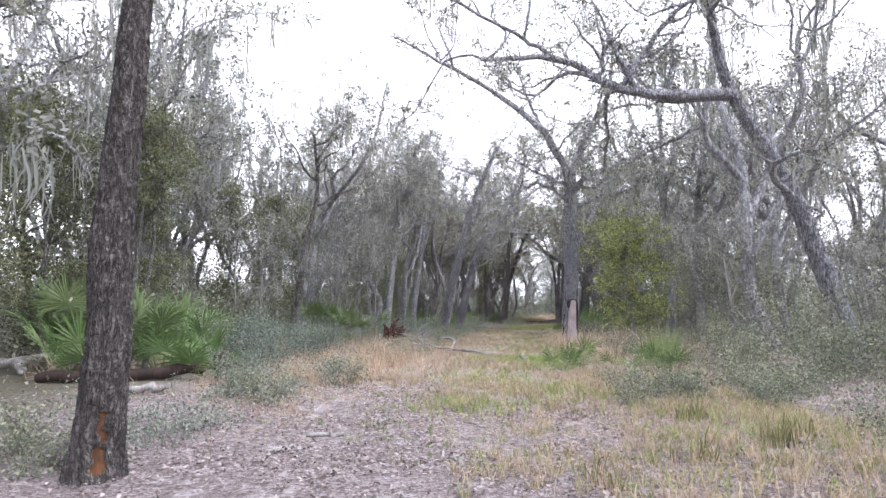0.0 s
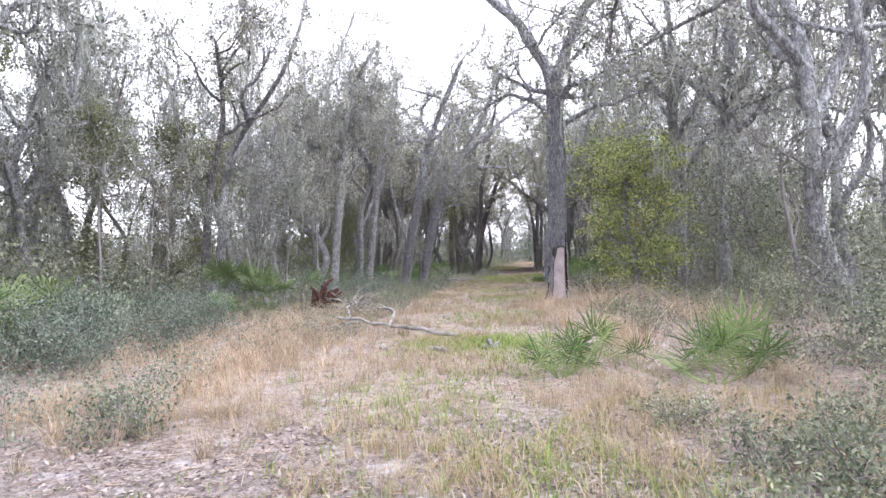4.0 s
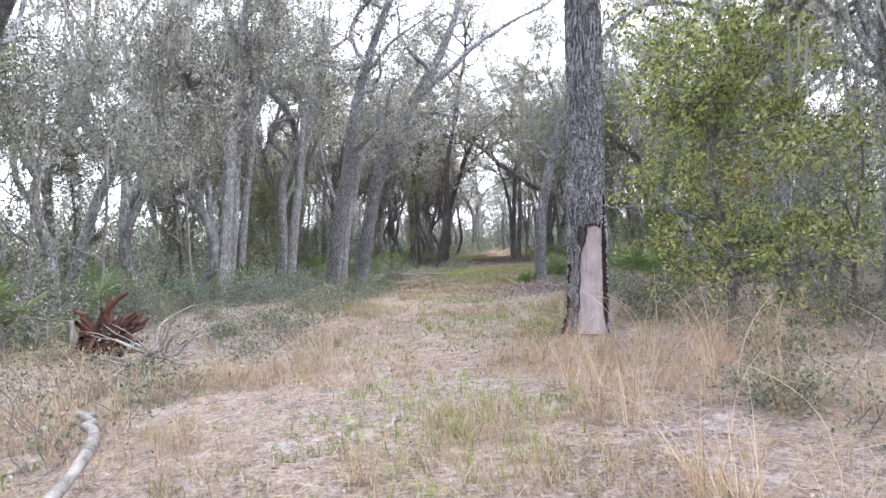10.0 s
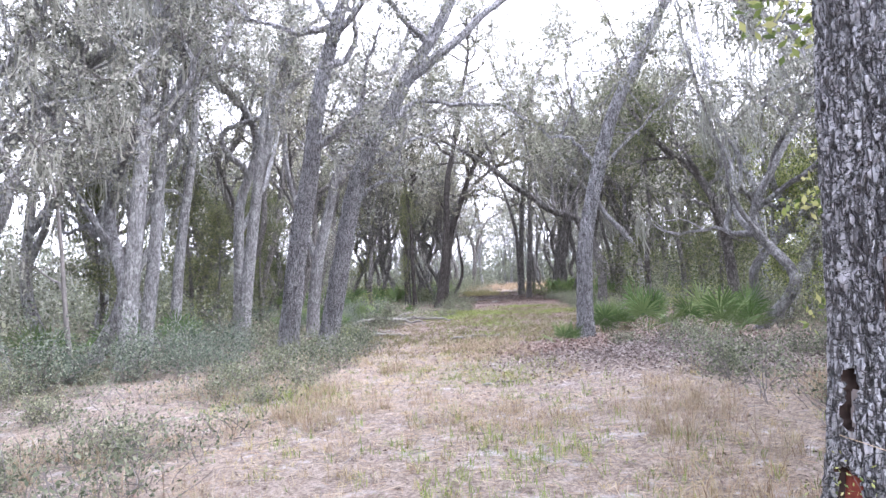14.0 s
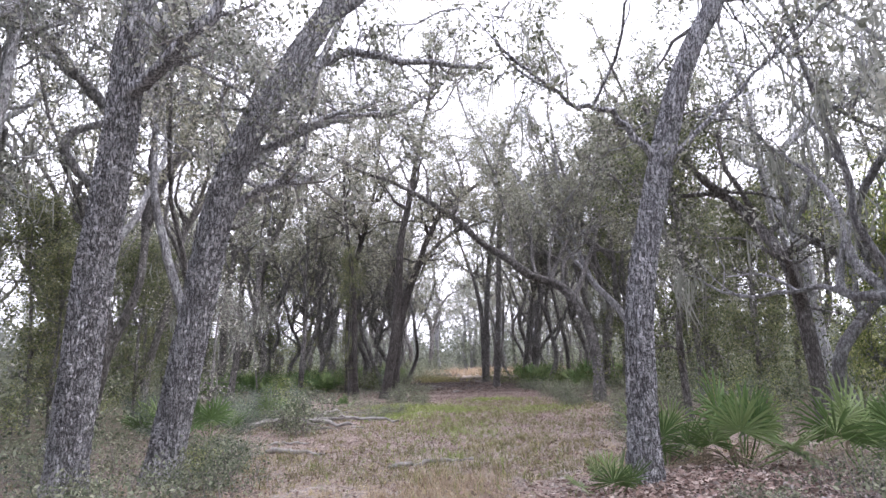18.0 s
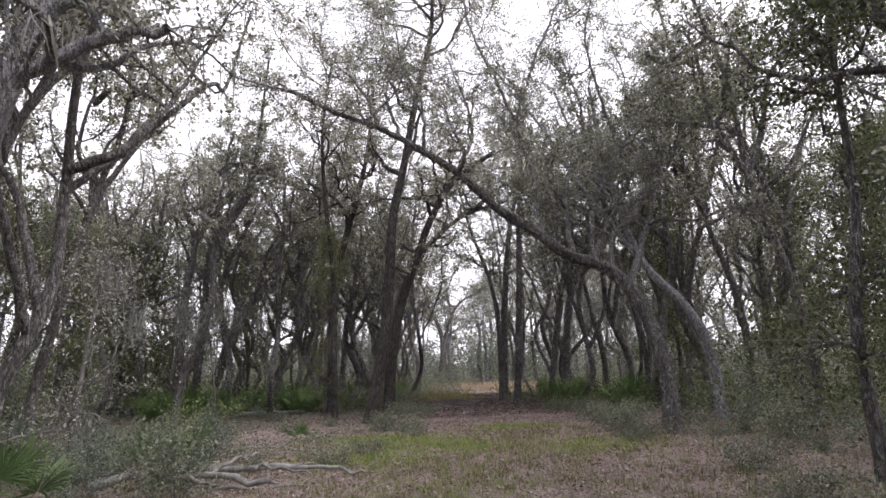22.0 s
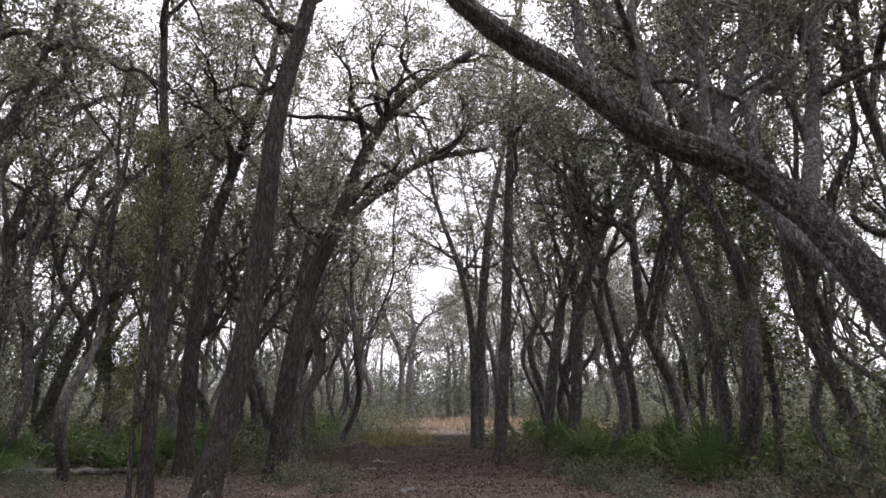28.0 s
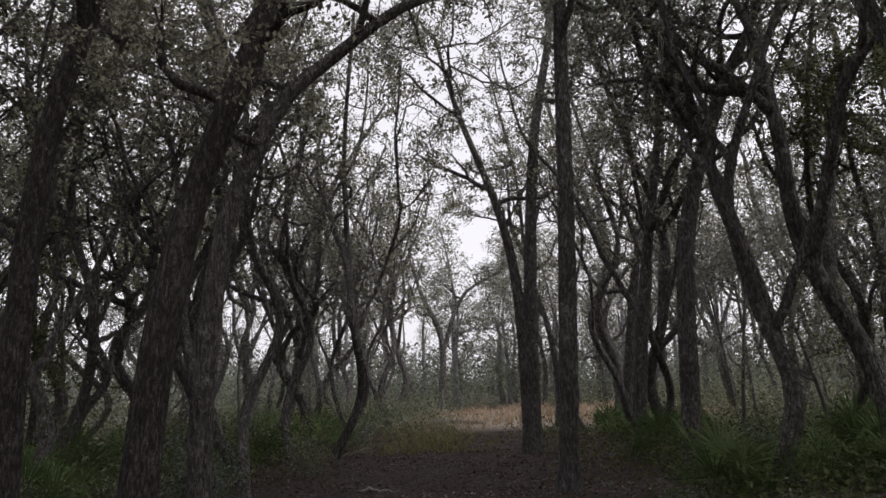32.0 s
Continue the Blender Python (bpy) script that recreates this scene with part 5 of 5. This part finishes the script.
for n, x0, x1, y0, y1 in [(15, 0.6, 3.6, 60.5, 65), (24, -5.5, 0.8, 59.5, 66), (10, 3.0, 6.2, 65, 76), (26, 13.0, 20.5, 58, 66), (3, 13.4, 15.5, 56.4, 58), (5, 5.2, 6.8, 69, 74), (8, 14.5, 17, 67, 73), (6, 0, 3, 64, 70)]:
    for _ in range(n):
        palmetto(pr, pr.uniform(x0, x1), pr.uniform(y0, y1), pr.uniform(0.8, 1.2), 8, 1)

# ---- dead wood ----
dw = at(97)
fallen(dw, "fallen_branch", [(1.5, 17.5, -0.05), (0.75, 18.25, 0.02), (0.2, 18.7, 0.05), (-0.45, 19.45, 0.12), (-1.1, 19.8, 0.2)], 0.042, 0.025, DEADWOOD, "pale forked dead branch lying in the grass",
       [([(0.2, 18.7, 0.05), (0.3, 19.2, 0.25), (0.1, 19.7, 0.32), (-0.1, 19.9, 0.3)], 0.04, 0.02), ([(-0.4, 19.3, 0.08), (-1.1, 18.9, 0.02), (-1.6, 18.5, -0.02)], 0.035, 0.015), ([(-0.6, 19.5, 0.1), (-0.7, 19.8, 0.35), (-0.6, 20.0, 0.42)], 0.03, 0.015)])
fallen(dw, "rotten_log", [(-7.8, 12.7, -0.02), (-6.7, 12.6, 0.02), (-5.6, 12.7, 0.05), (-4.5, 12.8, 0.2)], 0.13, 0.1, CHARRED, "dark rotten log with a torn root end", category="log", parts="log")
root_clump(dw, "root_end", -4.35, 12.8, 0.22, 14, 0.4, 0.07, ROTTEN, "red-brown torn root end of a log", (0.8, -0.2, 0.1))
fallen(dw, "grey_log", [(-5.4, 11.0, -0.06), (-5.0, 11.1, -0.03), (-4.6, 11.2, 0.0)], 0.07, 0.06, DEADWOOD, "short pale grey log on the leaf litter", category="log", parts="log")
fallen(dw, "grey_log", [(-10.8, 14.4, 0.05), (-9.4, 14.7, 0.15), (-8.3, 15.0, 0.3), (-7.6, 15.2, 0.5)], 0.15, 0.08, DEADWOOD, "weathered grey log lying in the undergrowth", [([(-9.4, 14.7, 0.1), (-9.2, 14.3, 0.1), (-8.9, 13.9, -0.05)], 0.09, 0.06)], category="log", parts="log")
fallen(dw, "fallen_branch", [(1.0, 43.5, -0.2), (1.7, 43.9, -0.12), (2.5, 43.6, -0.15), (3.5, 43.1, -0.22)], 0.065, 0.04, DEADWOOD, "grey twisted dead branch beside the trail", [([(1.7, 43.9, -0.12), (2.1, 43.4, -0.05), (2.7, 43.0, -0.18)], 0.045, 0.02), ([(2.5, 43.6, -0.15), (2.9, 44.0, 0.05), (3.2, 44.3, 0.0)], 0.03, 0.012)])
fallen(dw, "fallen_branch", [(2.1, 44.3, -0.22), (2.9, 44.2, -0.16), (3.8, 44.4, -0.2), (4.6, 44.0, -0.24)], 0.055, 0.03, DEADWOOD, "long grey dead branch on the brown leaves", [([(2.9, 44.2, -0.16), (3.3, 43.8, -0.1), (3.9, 43.6, -0.2)], 0.035, 0.015)])
root_clump(dw, "root_stump", -2.0, 24.6, 0.08, 44, 0.66, 0.085, ROTTEN, "red-brown rotten stump with ragged upright splinters", (0.45, -0.1, 0.85), 0.22)
root_clump(dw, "brush_pile", -0.95, 23.6, 0.04, 70, 1.05, 0.026, DEADWOOD, "heap of grey dead twigs beside the stump", (0.3, -0.3, 0.1))
for x, y, turn, l, r in [(-1.3, 7.35, 5, 0.55, 0.03), (-0.75, 8.2, 60, 0.35, 0.018), (0.05, 6.2, 115, 0.6, 0.02), (1.9, 15.9, 10, 0.3, 0.05), (1.1, 15.9, -50, 0.5, 0.045), (-0.8, 19.9, 20, 0.7, 0.03), (2.0, 20.5, 70, 0.5, 0.02), (-0.4, 4.9, -20, 0.45, 0.015), (0.9, 5.4, 40, 0.35, 0.012), (-1.6, 6.6, 70, 0.5, 0.014), (0.5, 7.6, -30, 0.4, 0.012), (5.0, 9.6, 25, 0.6, 0.02), (5.6, 10.8, -40, 0.8, 0.025), (4.6, 12.2, 15, 0.7, 0.02), (-1.2, 18.2, -35, 0.6, 0.025), (-2.0, 20.8, 15, 0.8, 0.03), (0.4, 16.4, -30, 0.55, 0.03), (3.6, 45.6, -8, 2.0, 0.04), (3.2, 47.2, 20, 1.4, 0.03), (2.6, 48.4, -15, 1.2, 0.03), (7.8, 60.6, 10, 0.6, 0.03), (8.2, 62.4, -25, 0.8, 0.03), (6.4, 32.6, 30, 0.5, 0.02), (7.4, 33.2, -40, 0.7, 0.025), (8.0, 32.4, 10, 0.6, 0.018), (6.9, 31.6, 70, 0.5, 0.016), (8.8, 33.4, -15, 0.8, 0.03), (5.6, 33.4, 50, 0.4, 0.03), (2.4, 39.6, -35, 1.3, 0.05),
                         (3.0, 43.5, 5, 1.6, 0.03), (2.2, 41.0, -10, 0.8, 0.03), (4.0, 30.5, 15, 0.7, 0.02), (6.0, 45.5, 40, 0.4, 0.015), (11.2, 78.9, -25, 2.6, 0.12), (8.2, 56.3, 20, 0.5, 0.05), (4.6, 37.7, 15, 1.5, 0.035), (7.6, 24.0, -30, 1.4, 0.04), (0.4, 61.0, 4, 4.0, 0.1)]:
    a, z = radians(turn), ground_z(x, y)
    u, v = math.cos(a) * l / 2, math.sin(a) * l / 2
    fallen(dw, "dead_stick", [(x - u, y - v, z + r * 0.5), (x - u * 0.3, y - v * 0.3 + 0.04 * l, z + r * 0.8), (x + u * 0.4, y + v * 0.4, z + r * 0.7), (x + u, y + v, z + r * 0.5)], r, r * 0.6, DEADWOOD, "grey dead stick lying on the ground", category="dead wood")


def stalk(rng, x, y, length, bend, mat, label):
    """A single tall dry stalk that bows over."""
    root = new("dry_stalk")
    root.location = (x, y, ground_z(x, y))
    a = rng.uniform(0, 6.28)
    p = np.array([(math.cos(a) * bend * length * s * s, math.sin(a) * bend * length * s * s, length * (s - 0.45 * bend * s * s)) for s in np.linspace(-0.03, 1, 9)])
    part("stem", mesh("stem", *stem(p, np.linspace(0.005, 0.002, 9), 4), mat), root)
    return tagged(root, label, "grass stalk", "tall dry stalks")


for _ in range(60):
    y = dw.uniform(14, 24)
    stalk(dw, path_x(y) + dw.uniform(1.6, 4.0), y, dw.uniform(0.6, 1.3), dw.uniform(0.2, 0.9), STRAW, "tall straw stalk bowing over the grass")
for x, y, h in [(8.9, 45.6, 1.1), (9.3, 46.6, 0.9), (7.5, 33.3, 0.9), (7.7, 33.2, 0.7), (8.3, 32.8, 0.8)]:
    stalk(dw, x, y, h, 0.2, PALM_DEAD, "pale dry weed stalk standing upright")
for x, y, s, k in [(3.95, 23.75, 0.42, 3), (10.1, 47.3, 0.7, 0), (1.3, 37.0, 0.35, 3), (-0.4, 37.0, 0.7, 0), (0.0, 35.2, 0.8, 2), (3.1, 10.3, 0.9, 2), (3.9, 10.8, 1.0, 2), (4.6, 9.6, 1.0, 2), (-2.6, 9.8, 1.0, 2), (-3.3, 10.5, 1.2, 2), (-3.6, 6.0, 1.0, 2), (-4.3, 6.6, 1.3, 2), (-5.0, 16.6, 0.9, 4),
                   (-4.9, 18.0, 1.0, 4), (-4.3, 19.4, 0.9, 4), (-5.9, 17.2, 1.1, 4), (-5.5, 19.2, 1.1, 4), (5.6, 12.0, 0.8, 0), (6.6, 11.6, 0.9, 0), (7.4, 12.4, 1.0, 0), (6.2, 13.6, 0.9, 0), (8.4, 11.9, 1.0, 0), (7.8, 13.9, 0.9, 1), (-1.9, 12.0, 1.1, 2), (5.5, 10.4, 1.1, 2), (1.0, 43.2, 0.5, 4), (1.9, 44.2, 0.6, 4), (0.3, 44.6, 0.6, 4), (1.4, 45.6, 0.7, 4), (0.6, 46.8, 0.7, 4), (-0.6, 43.0, 0.7, 4), (1.9, 47.0, 0.8, 4), (12.9, 46.0, 0.9, 0), (13.4, 47.2, 1.0, 1), (12.0, 45.0, 0.8, 0), (-0.2, 38.8, 0.5, 0), (-1.0, 38.0, 0.6, 0), (-3.7, 24.2, 0.6, 0), (-4.6, 24.5, 0.7, 0), (-5.6, 24.6, 0.8, 4), (-2.8, 25.1, 0.5, 0), (-6.6, 23.8, 0.9, 4), (-1.6, 34.2, 0.9, 4), (-0.8, 33.6, 0.7, 4), (-2.4, 33.4, 0.9, 4), (-3.6, 32.8, 1.0, 4), (-4.6, 29.6, 1.0, 4), (-5.6, 29.0, 1.2, 4), (-1.2, 35.6, 0.9, 4), (1.6, 38.4, 0.45, 4), (1.4, 50.8, 0.8, 2), (2.7, 52.2, 0.9, 2), (0.4, 53.0, 1.0, 2), (-1.0, 55.0, 1.1, 2), (3.7, 53.6, 0.7, 2), (1.9, 56.4, 0.9, 2), (-2.2, 52.0, 0.5, 4), (-3.0, 50.0, 0.7, 4), (-0.6, 57.6, 0.45, 4), (1.0, 58.6, 0.5, 4), (2.6, 9.2, 0.9, 2), (3.5, 9.7, 1.1, 2), (4.4, 9.0, 0.9, 2), (5.2, 10.0, 1.0, 2), (4.9, 11.2, 1.1, 2), (3.0, 11.4, 0.8, 2), (-3.7, 12.3, 0.65, 4), (-4.0, 15.2, 0.85, 4), (-4.5, 16.0, 1.0, 4), (-3.7, 20.4, 0.9, 4), (-3.5, 17.4, 0.8, 4)]:
    copy_thing(BUSHES[k], pose(x, y, ground_z(x, y) - 0.02, 0, 0, dw.uniform(0, 360))).scale = (s, s, s)

# ---- grass, leaf litter ----
def blades(rng, n, spot, h, lean=0.5, wide=0.004, cluster=7):
    """Grass in small tufts: blades that bend over, at places that spot() gives."""
    roots = np.array([spot() for _ in range(n // cluster)])
    n = len(roots) * cluster
    x, y = (np.repeat(roots, cluster, axis=0) + rng.normal(0, 0.035, (n, 2))).T
    p = np.stack([x, y, [ground_z(a, b) - 0.01 for a, b in zip(x, y)]], 1)
    az = rng.uniform(0, 6.28, n)
    k = h * np.repeat(rng.uniform(0.4, 1.3, (len(roots), 1)), cluster, axis=0) * rng.uniform(0.5, 1.2, (n, 1))
    side = np.stack([np.cos(az), np.sin(az), np.zeros(n)], 1)
    over = np.stack([-np.sin(az), np.cos(az), np.zeros(n)], 1) * rng.uniform(0.1, lean * 2, (n, 1)) * k
    w = rng.uniform(0.4, 1.0, (n, 1)) * wide
    mid, tip = p + (0, 0, 0.6) * k + over * 0.4, p + (0, 0, 0.85) * k + over * 1.1
    v = np.stack([p - side * w, p + side * w, mid - side * w * 0.8, mid + side * w * 0.8, tip], 1).reshape(-1, 3)
    b = np.arange(n)[:, None] * 5
    return v, np.concatenate([b + (0, 1, 2), b + (1, 3, 2), b + (2, 3, 4)])


gr = at(98)


def late_patch():
    """Grassy patches among the brown leaves."""
    x, y = [(4.6, 46.0), (6.4, 47.6), (5.6, 49.2), (8.6, 51.0), (9.0, 46.4)][gr.integers(0, 5)]
    return gr.normal(x, 0.7), gr.normal(y, 0.6)


def trail_spot(y0, y1, half, cut, seed):
    """A place on the trail where the patchy growth is thick enough."""
    while True:
        y = gr.uniform(y0, y1)
        d = gr.normal(0, half)
        x = path_x(y) + d
        if x > 5.2 and 29.5 < y < 36:
            continue
        if noise.noise((x * 0.55, y * 0.55, seed)) + 0.5 * noise.noise((x * 1.9, y * 1.9, seed)) > cut + gr.uniform(-0.25, 0.25):
            return x, y


def start_spot():
    """Grassy ground where the trail begins."""
    while True:
        x, y = gr.uniform(0.0, 4.6), gr.uniform(4.0, 12.5)
        if noise.noise((x * 0.8, y * 0.8, 71)) + 0.5 * noise.noise((x * 2.4, y * 2.4, 72)) + 0.12 * (x - 1.6) > gr.uniform(-0.3, 0.25):
            return x, y


def sword_spot():
    x, y = [(3.2, 6.6), (1.3, 5.2), (2.9, 8.0), (3.8, 7.2), (2.2, 6.0)][gr.integers(0, 5)]
    return gr.normal(x, 0.12), gr.normal(y, 0.12)


def edge_spot():
    """Tall grass along both edges of the trail."""
    while True:
        y = gr.uniform(11, 33)
        d = gr.choice((-1, 1)) * gr.uniform(1.2, 4.6)
        if noise.noise((d * 0.8, y * 0.6, 21)) + 0.5 * noise.noise((d * 2.5, y * 2.5, 9)) > 0.18 and not (path_x(y) + d > 5.2 and y > 29.5) and (path_x(y) + d - 4.7) ** 2 + (y - 24.2) ** 2 > 0.2:
            return path_x(y) + d, y


tagged(new("dry_grass", mesh("dry_grass", *blades(gr, 50000, lambda: trail_spot(8.5, 37, 2.4, 0.2, 7), 0.17, 0.85, 0.003, 10), STRAW)), "tan dry grass on the trail", "grass", kind="stuff")
tagged(new("dry_grass", mesh("dry_grass", *blades(gr, 6000, lambda: (gr.normal(3.0, 1.1), gr.uniform(4.0, 9.5)), 0.17, 0.7, 0.003), STRAW)), "tan dry grass tufts in the leaf litter", "grass", kind="stuff")
for h, wide, mat, name, words in [(0.2, 0.003, STRAW, "dry_grass", "straw-coloured tufts in the leaf litter"), (0.16, 0.0035, OLIVE_STRAW, "dry_grass", "olive-tan tufts in the leaf litter"), (0.14, 0.0035, GRASS, "green_grass", "thin green tufts in the leaf litter")]:
    tagged(new(name, mesh(name, *blades(gr, 8000 if mat != GRASS else 3000, start_spot, h, 0.8, wide, 12), mat)), words, "grass", kind="stuff")
tagged(new("green_grass", mesh("green_grass", *blades(gr, 330, sword_spot, 0.3, 0.5, 0.008, 9), OLIVE)), "broad-bladed green tufts beside the trail", "grass", kind="stuff")
tagged(new("dry_grass", mesh("dry_grass", *blades(gr, 2200, lambda: (gr.normal(-1.5, 0.7), gr.uniform(13.4, 21)), 0.42, 0.7, 0.003, 16), STRAW)), "tall reddish straw at the edge of the trail", "grass", kind="stuff")
tagged(new("dry_grass", mesh("dry_grass", *blades(gr, 7500, lambda: (gr.uniform(-7.5, -0.6), gr.uniform(15.5, 24.5)), 0.42, 0.7, 0.0032, 14), STRAW)), "tall pinkish dry grass around the palmettos", "grass", kind="stuff")
tagged(new("green_grass", mesh("green_grass", *blades(gr, 9000, lambda: (gr.normal(9.6, 0.8), gr.uniform(68, 80)), 0.2, 0.7, 0.008), OLIVE)), "olive grass before the sunny clearing", "grass", kind="stuff")
tagged(new("dry_grass", mesh("dry_grass", *blades(gr, 19000, edge_spot, 0.32, 0.95, 0.0026, 18), STRAW)), "tall straw-coloured grass along the trail", "grass", kind="stuff")
tagged(new("dry_grass", mesh("dry_grass", *blades(gr, 7000, lambda: (gr.uniform(9.5, 22), gr.uniform(76, 90)), 0.5, 0.5, 0.012), STRAW)), "pale dry grass in the clearing", "grass", kind="stuff")


def clumpy(x0, x1, y0, y1, seed):
    """A place in a stretch of rank grass with gaps."""
    while True:
        x, y = gr.uniform(x0, x1), gr.uniform(y0, y1)
        if noise.noise((x * 0.9, y * 0.9, seed)) + 0.5 * noise.noise((x * 2.6, y * 2.6, seed)) > 0.05 and (x - 4.7) ** 2 + (y - 24.2) ** 2 > 0.3:
            return x, y


tagged(new("dry_grass", mesh("dry_grass", *joined([blades(gr, 3600, lambda: clumpy(3.5, 7.0, 14.6, 23.6, 51), 0.6, 0.9, 0.0027, 18), blades(gr, 4500, lambda: clumpy(-4.4, -1.0, 11.5, 18.5, 52), 0.36, 1.0, 0.0027, 18)]), STRAW)), "rank dry grass bending over beside the trail", "grass", kind="stuff")


def patch_spot():
    """Greener patches here and there on the trail."""
    x, y, r = [(1.3, 16.9, 0.7), (2.1, 14.6, 0.5), (0.7, 12.6, 0.6), (2.6, 20.4, 0.6), (3.3, 27.0, 0.7), (0.9, 30.5, 0.5), (4.2, 31.5, 0.8), (1.9, 10.6, 0.5), (4.8, 37.5, 0.9), (5.4, 42.0, 0.7), (0.3, 9.2, 0.5), (3.2, 7.0, 0.7), (3.8, 8.6, 0.7), (5.0, 45.6, 0.8), (6.6, 47.0, 0.8), (4.4, 48.4, 0.6)][gr.integers(0, 16)]
    return gr.normal(x, r), gr.normal(y, r * 1.3)


tagged(new("green_grass", mesh("green_grass", *blades(gr, 20000, patch_spot, 0.15, 0.7), GRASS)), "patches of fresh green grass on the trail", "grass", kind="stuff")
tagged(new("green_grass", mesh("green_grass", *blades(gr, 16000, lambda: trail_spot(6, 50, 1.7, 0.1, 31), 0.11, 0.6), GRASS)), "short yellow-green grass on the trail", "grass", kind="stuff")


tagged(new("dry_grass", mesh("dry_grass", *blades(gr, 16000, lambda: trail_spot(17, 40, 2.6, -0.1, 61), 0.1, 0.9, 0.003, 12), OLIVE_STRAW)), "short olive-tan grass on the trail", "grass", kind="stuff")
tagged(new("green_grass", mesh("green_grass", *blades(gr, 16000, late_patch, 0.12, 0.7), GRASS)), "fresh green grass among brown leaves", "grass", kind="stuff")
tagged(new("green_grass", mesh("green_grass", *blades(gr, 6000, lambda: (gr.normal(1.8, 0.6), gr.normal(16.6, 0.55)), 0.12, 0.8), GRASS)), "pale fresh grass beside the dead branch", "grass", kind="stuff")
tagged(new("green_grass", mesh("green_grass", *blades(gr, 34000, lambda: trail_spot(34, 50, 3.4, -0.05, 33), 0.15, 0.75), OLIVE)), "olive grass among the fallen leaves", "grass", kind="stuff")


def scatter(rng, n, y0, y1, half, size):
    y = rng.uniform(y0, y1, n)
    x = np.array([path_x(b) for b in y]) + rng.normal(0, half, n)
    keep = np.array([noise.noise((a * 0.9, c * 0.9, 17)) + 0.5 * noise.noise((a * 3, c * 3, 5)) for a, c in zip(x, y)]) > rng.uniform(-0.55, 0.35, n)
    x, y = x[keep], y[keep]
    n = len(x)
    z = np.array([ground_z(a, b) for a, b in zip(x, y)])
    c = np.stack([x, y, z + rng.uniform(0.004, 0.03, n)], 1)
    a = rng.normal(0, 1, (n, 3)) * (1, 1, 0.3)
    a /= np.linalg.norm(a, axis=1)[:, None]
    b = np.cross(a, rng.normal(0, 0.35, (n, 3)) + (0, 0, 1))
    b /= np.linalg.norm(b, axis=1)[:, None]
    s = size * rng.uniform(0.6, 1.4, (n, 1))
    v = np.stack([c - a * s * 0.5, c + b * s * 0.25 + (0, 0, 0.006), c + a * s * 0.5, c - b * s * 0.25 + (0, 0, 0.006)], 1).reshape(-1, 3)
    return v, np.arange(n * 4).reshape(-1, 4)


lr = at(99)


def lying(rng, n, spot, length, wide):
    """Thin straws and twigs lying crosswise on the ground."""
    xy = np.array([spot() for _ in range(n)])
    az, l = rng.uniform(0, 6.28, n), length * rng.uniform(0.4, 1.3, n)
    d = np.stack([np.cos(az) * l, np.sin(az) * l, rng.normal(0.02, 0.05, n) * l * 4], 1) * 0.5
    side = np.stack([-np.sin(az), np.cos(az), np.zeros(n)], 1) * wide
    c = np.stack([xy[:, 0], xy[:, 1], [ground_z(a, b) + 0.012 for a, b in xy]], 1)
    up, k = np.array((0, 0, wide)), np.arange(n)[:, None] * 6
    v = np.stack([c - d - side, c - d + up, c - d + side, c + d - side, c + d + up, c + d + side], 1).reshape(-1, 3)
    return v, np.concatenate([k + (0, 1, 4, 3), k + (1, 2, 5, 4)])


tagged(new("straw_litter", mesh("straw_litter", *lying(lr, 15000, lambda: trail_spot(7, 38, 2.8, -0.15, 12), 0.16, 0.0022), STRAW)), "flattened dead straw on the trail", "grass", kind="stuff")
tagged(new("twig_litter", mesh("twig_litter", *lying(lr, 2600, lambda: (lr.normal(path_x(b := lr.uniform(1.5, 70)), 3.4), b), 0.3, 0.005), TWIG)), "small dead twigs scattered over the ground", "dead wood", kind="stuff")
tagged(new("leaf_litter", mesh("leaf_litter", *joined([scatter(lr, 44000, 4, 40, 4.4, 0.042), scatter(lr, 52000, 1.5, 12, 3.8, 0.045)]), LITTER)), "greyish fallen oak leaves on the sandy ground", "leaf litter", kind="stuff")
tagged(new("leaf_litter", mesh("leaf_litter", *joined([scatter(lr, 90000, 35, 58, 3.8, 0.055), scatter(lr, 34000, 44, 62, 8.0, 0.06)]), LITTER_BROWN)), "red-brown fallen oak leaves covering the trail", "leaf litter", kind="stuff")
tagged(new("leaf_litter", mesh("leaf_litter", *scatter(lr, 40000, 55, 74, 4.2, 0.06), LITTER_SHADED)), "oak leaves under the trees, coloured dark for the shade there", "leaf litter", kind="stuff")


def heap(rng, n, x, y, sx, sy, size):
    """Litter piled at one place."""
    v, f = scatter(rng, n, 0, 1, 0.01, size)
    n = len(f)
    centre = v.reshape(-1, 4, 3).mean(1)
    spot = np.stack([rng.normal(x, sx, n), rng.normal(y, sy, n)], 1)
    z = np.array([ground_z(a, b) for a, b in spot]) + np.abs(rng.normal(0, 0.05, n))
    move = np.concatenate([spot, z[:, None]], 1) - centre
    return (v.reshape(-1, 4, 3) + move[:, None]).reshape(-1, 3), f


tagged(new("leaf_litter", mesh("leaf_litter", *heap(lr, 26000, 7.4, 32.2, 1.5, 1.3, 0.055), LITTER)), "purple-grey leaf scraps beside the palmettos", "leaf litter", kind="stuff")
tagged(new("leaf_litter", mesh("leaf_litter", *joined([heap(lr, 9000, 6.2, 33.9, 0.9, 0.55, 0.065), heap(lr, 9000, 8.2, 34.2, 1.3, 0.6, 0.07), heap(lr, 1500, 5.3, 33.7, 0.2, 0.15, 0.07)]), LITTER_BROWN)),
       "heap of brown leaves and palmetto scraps", "leaf litter", kind="stuff")
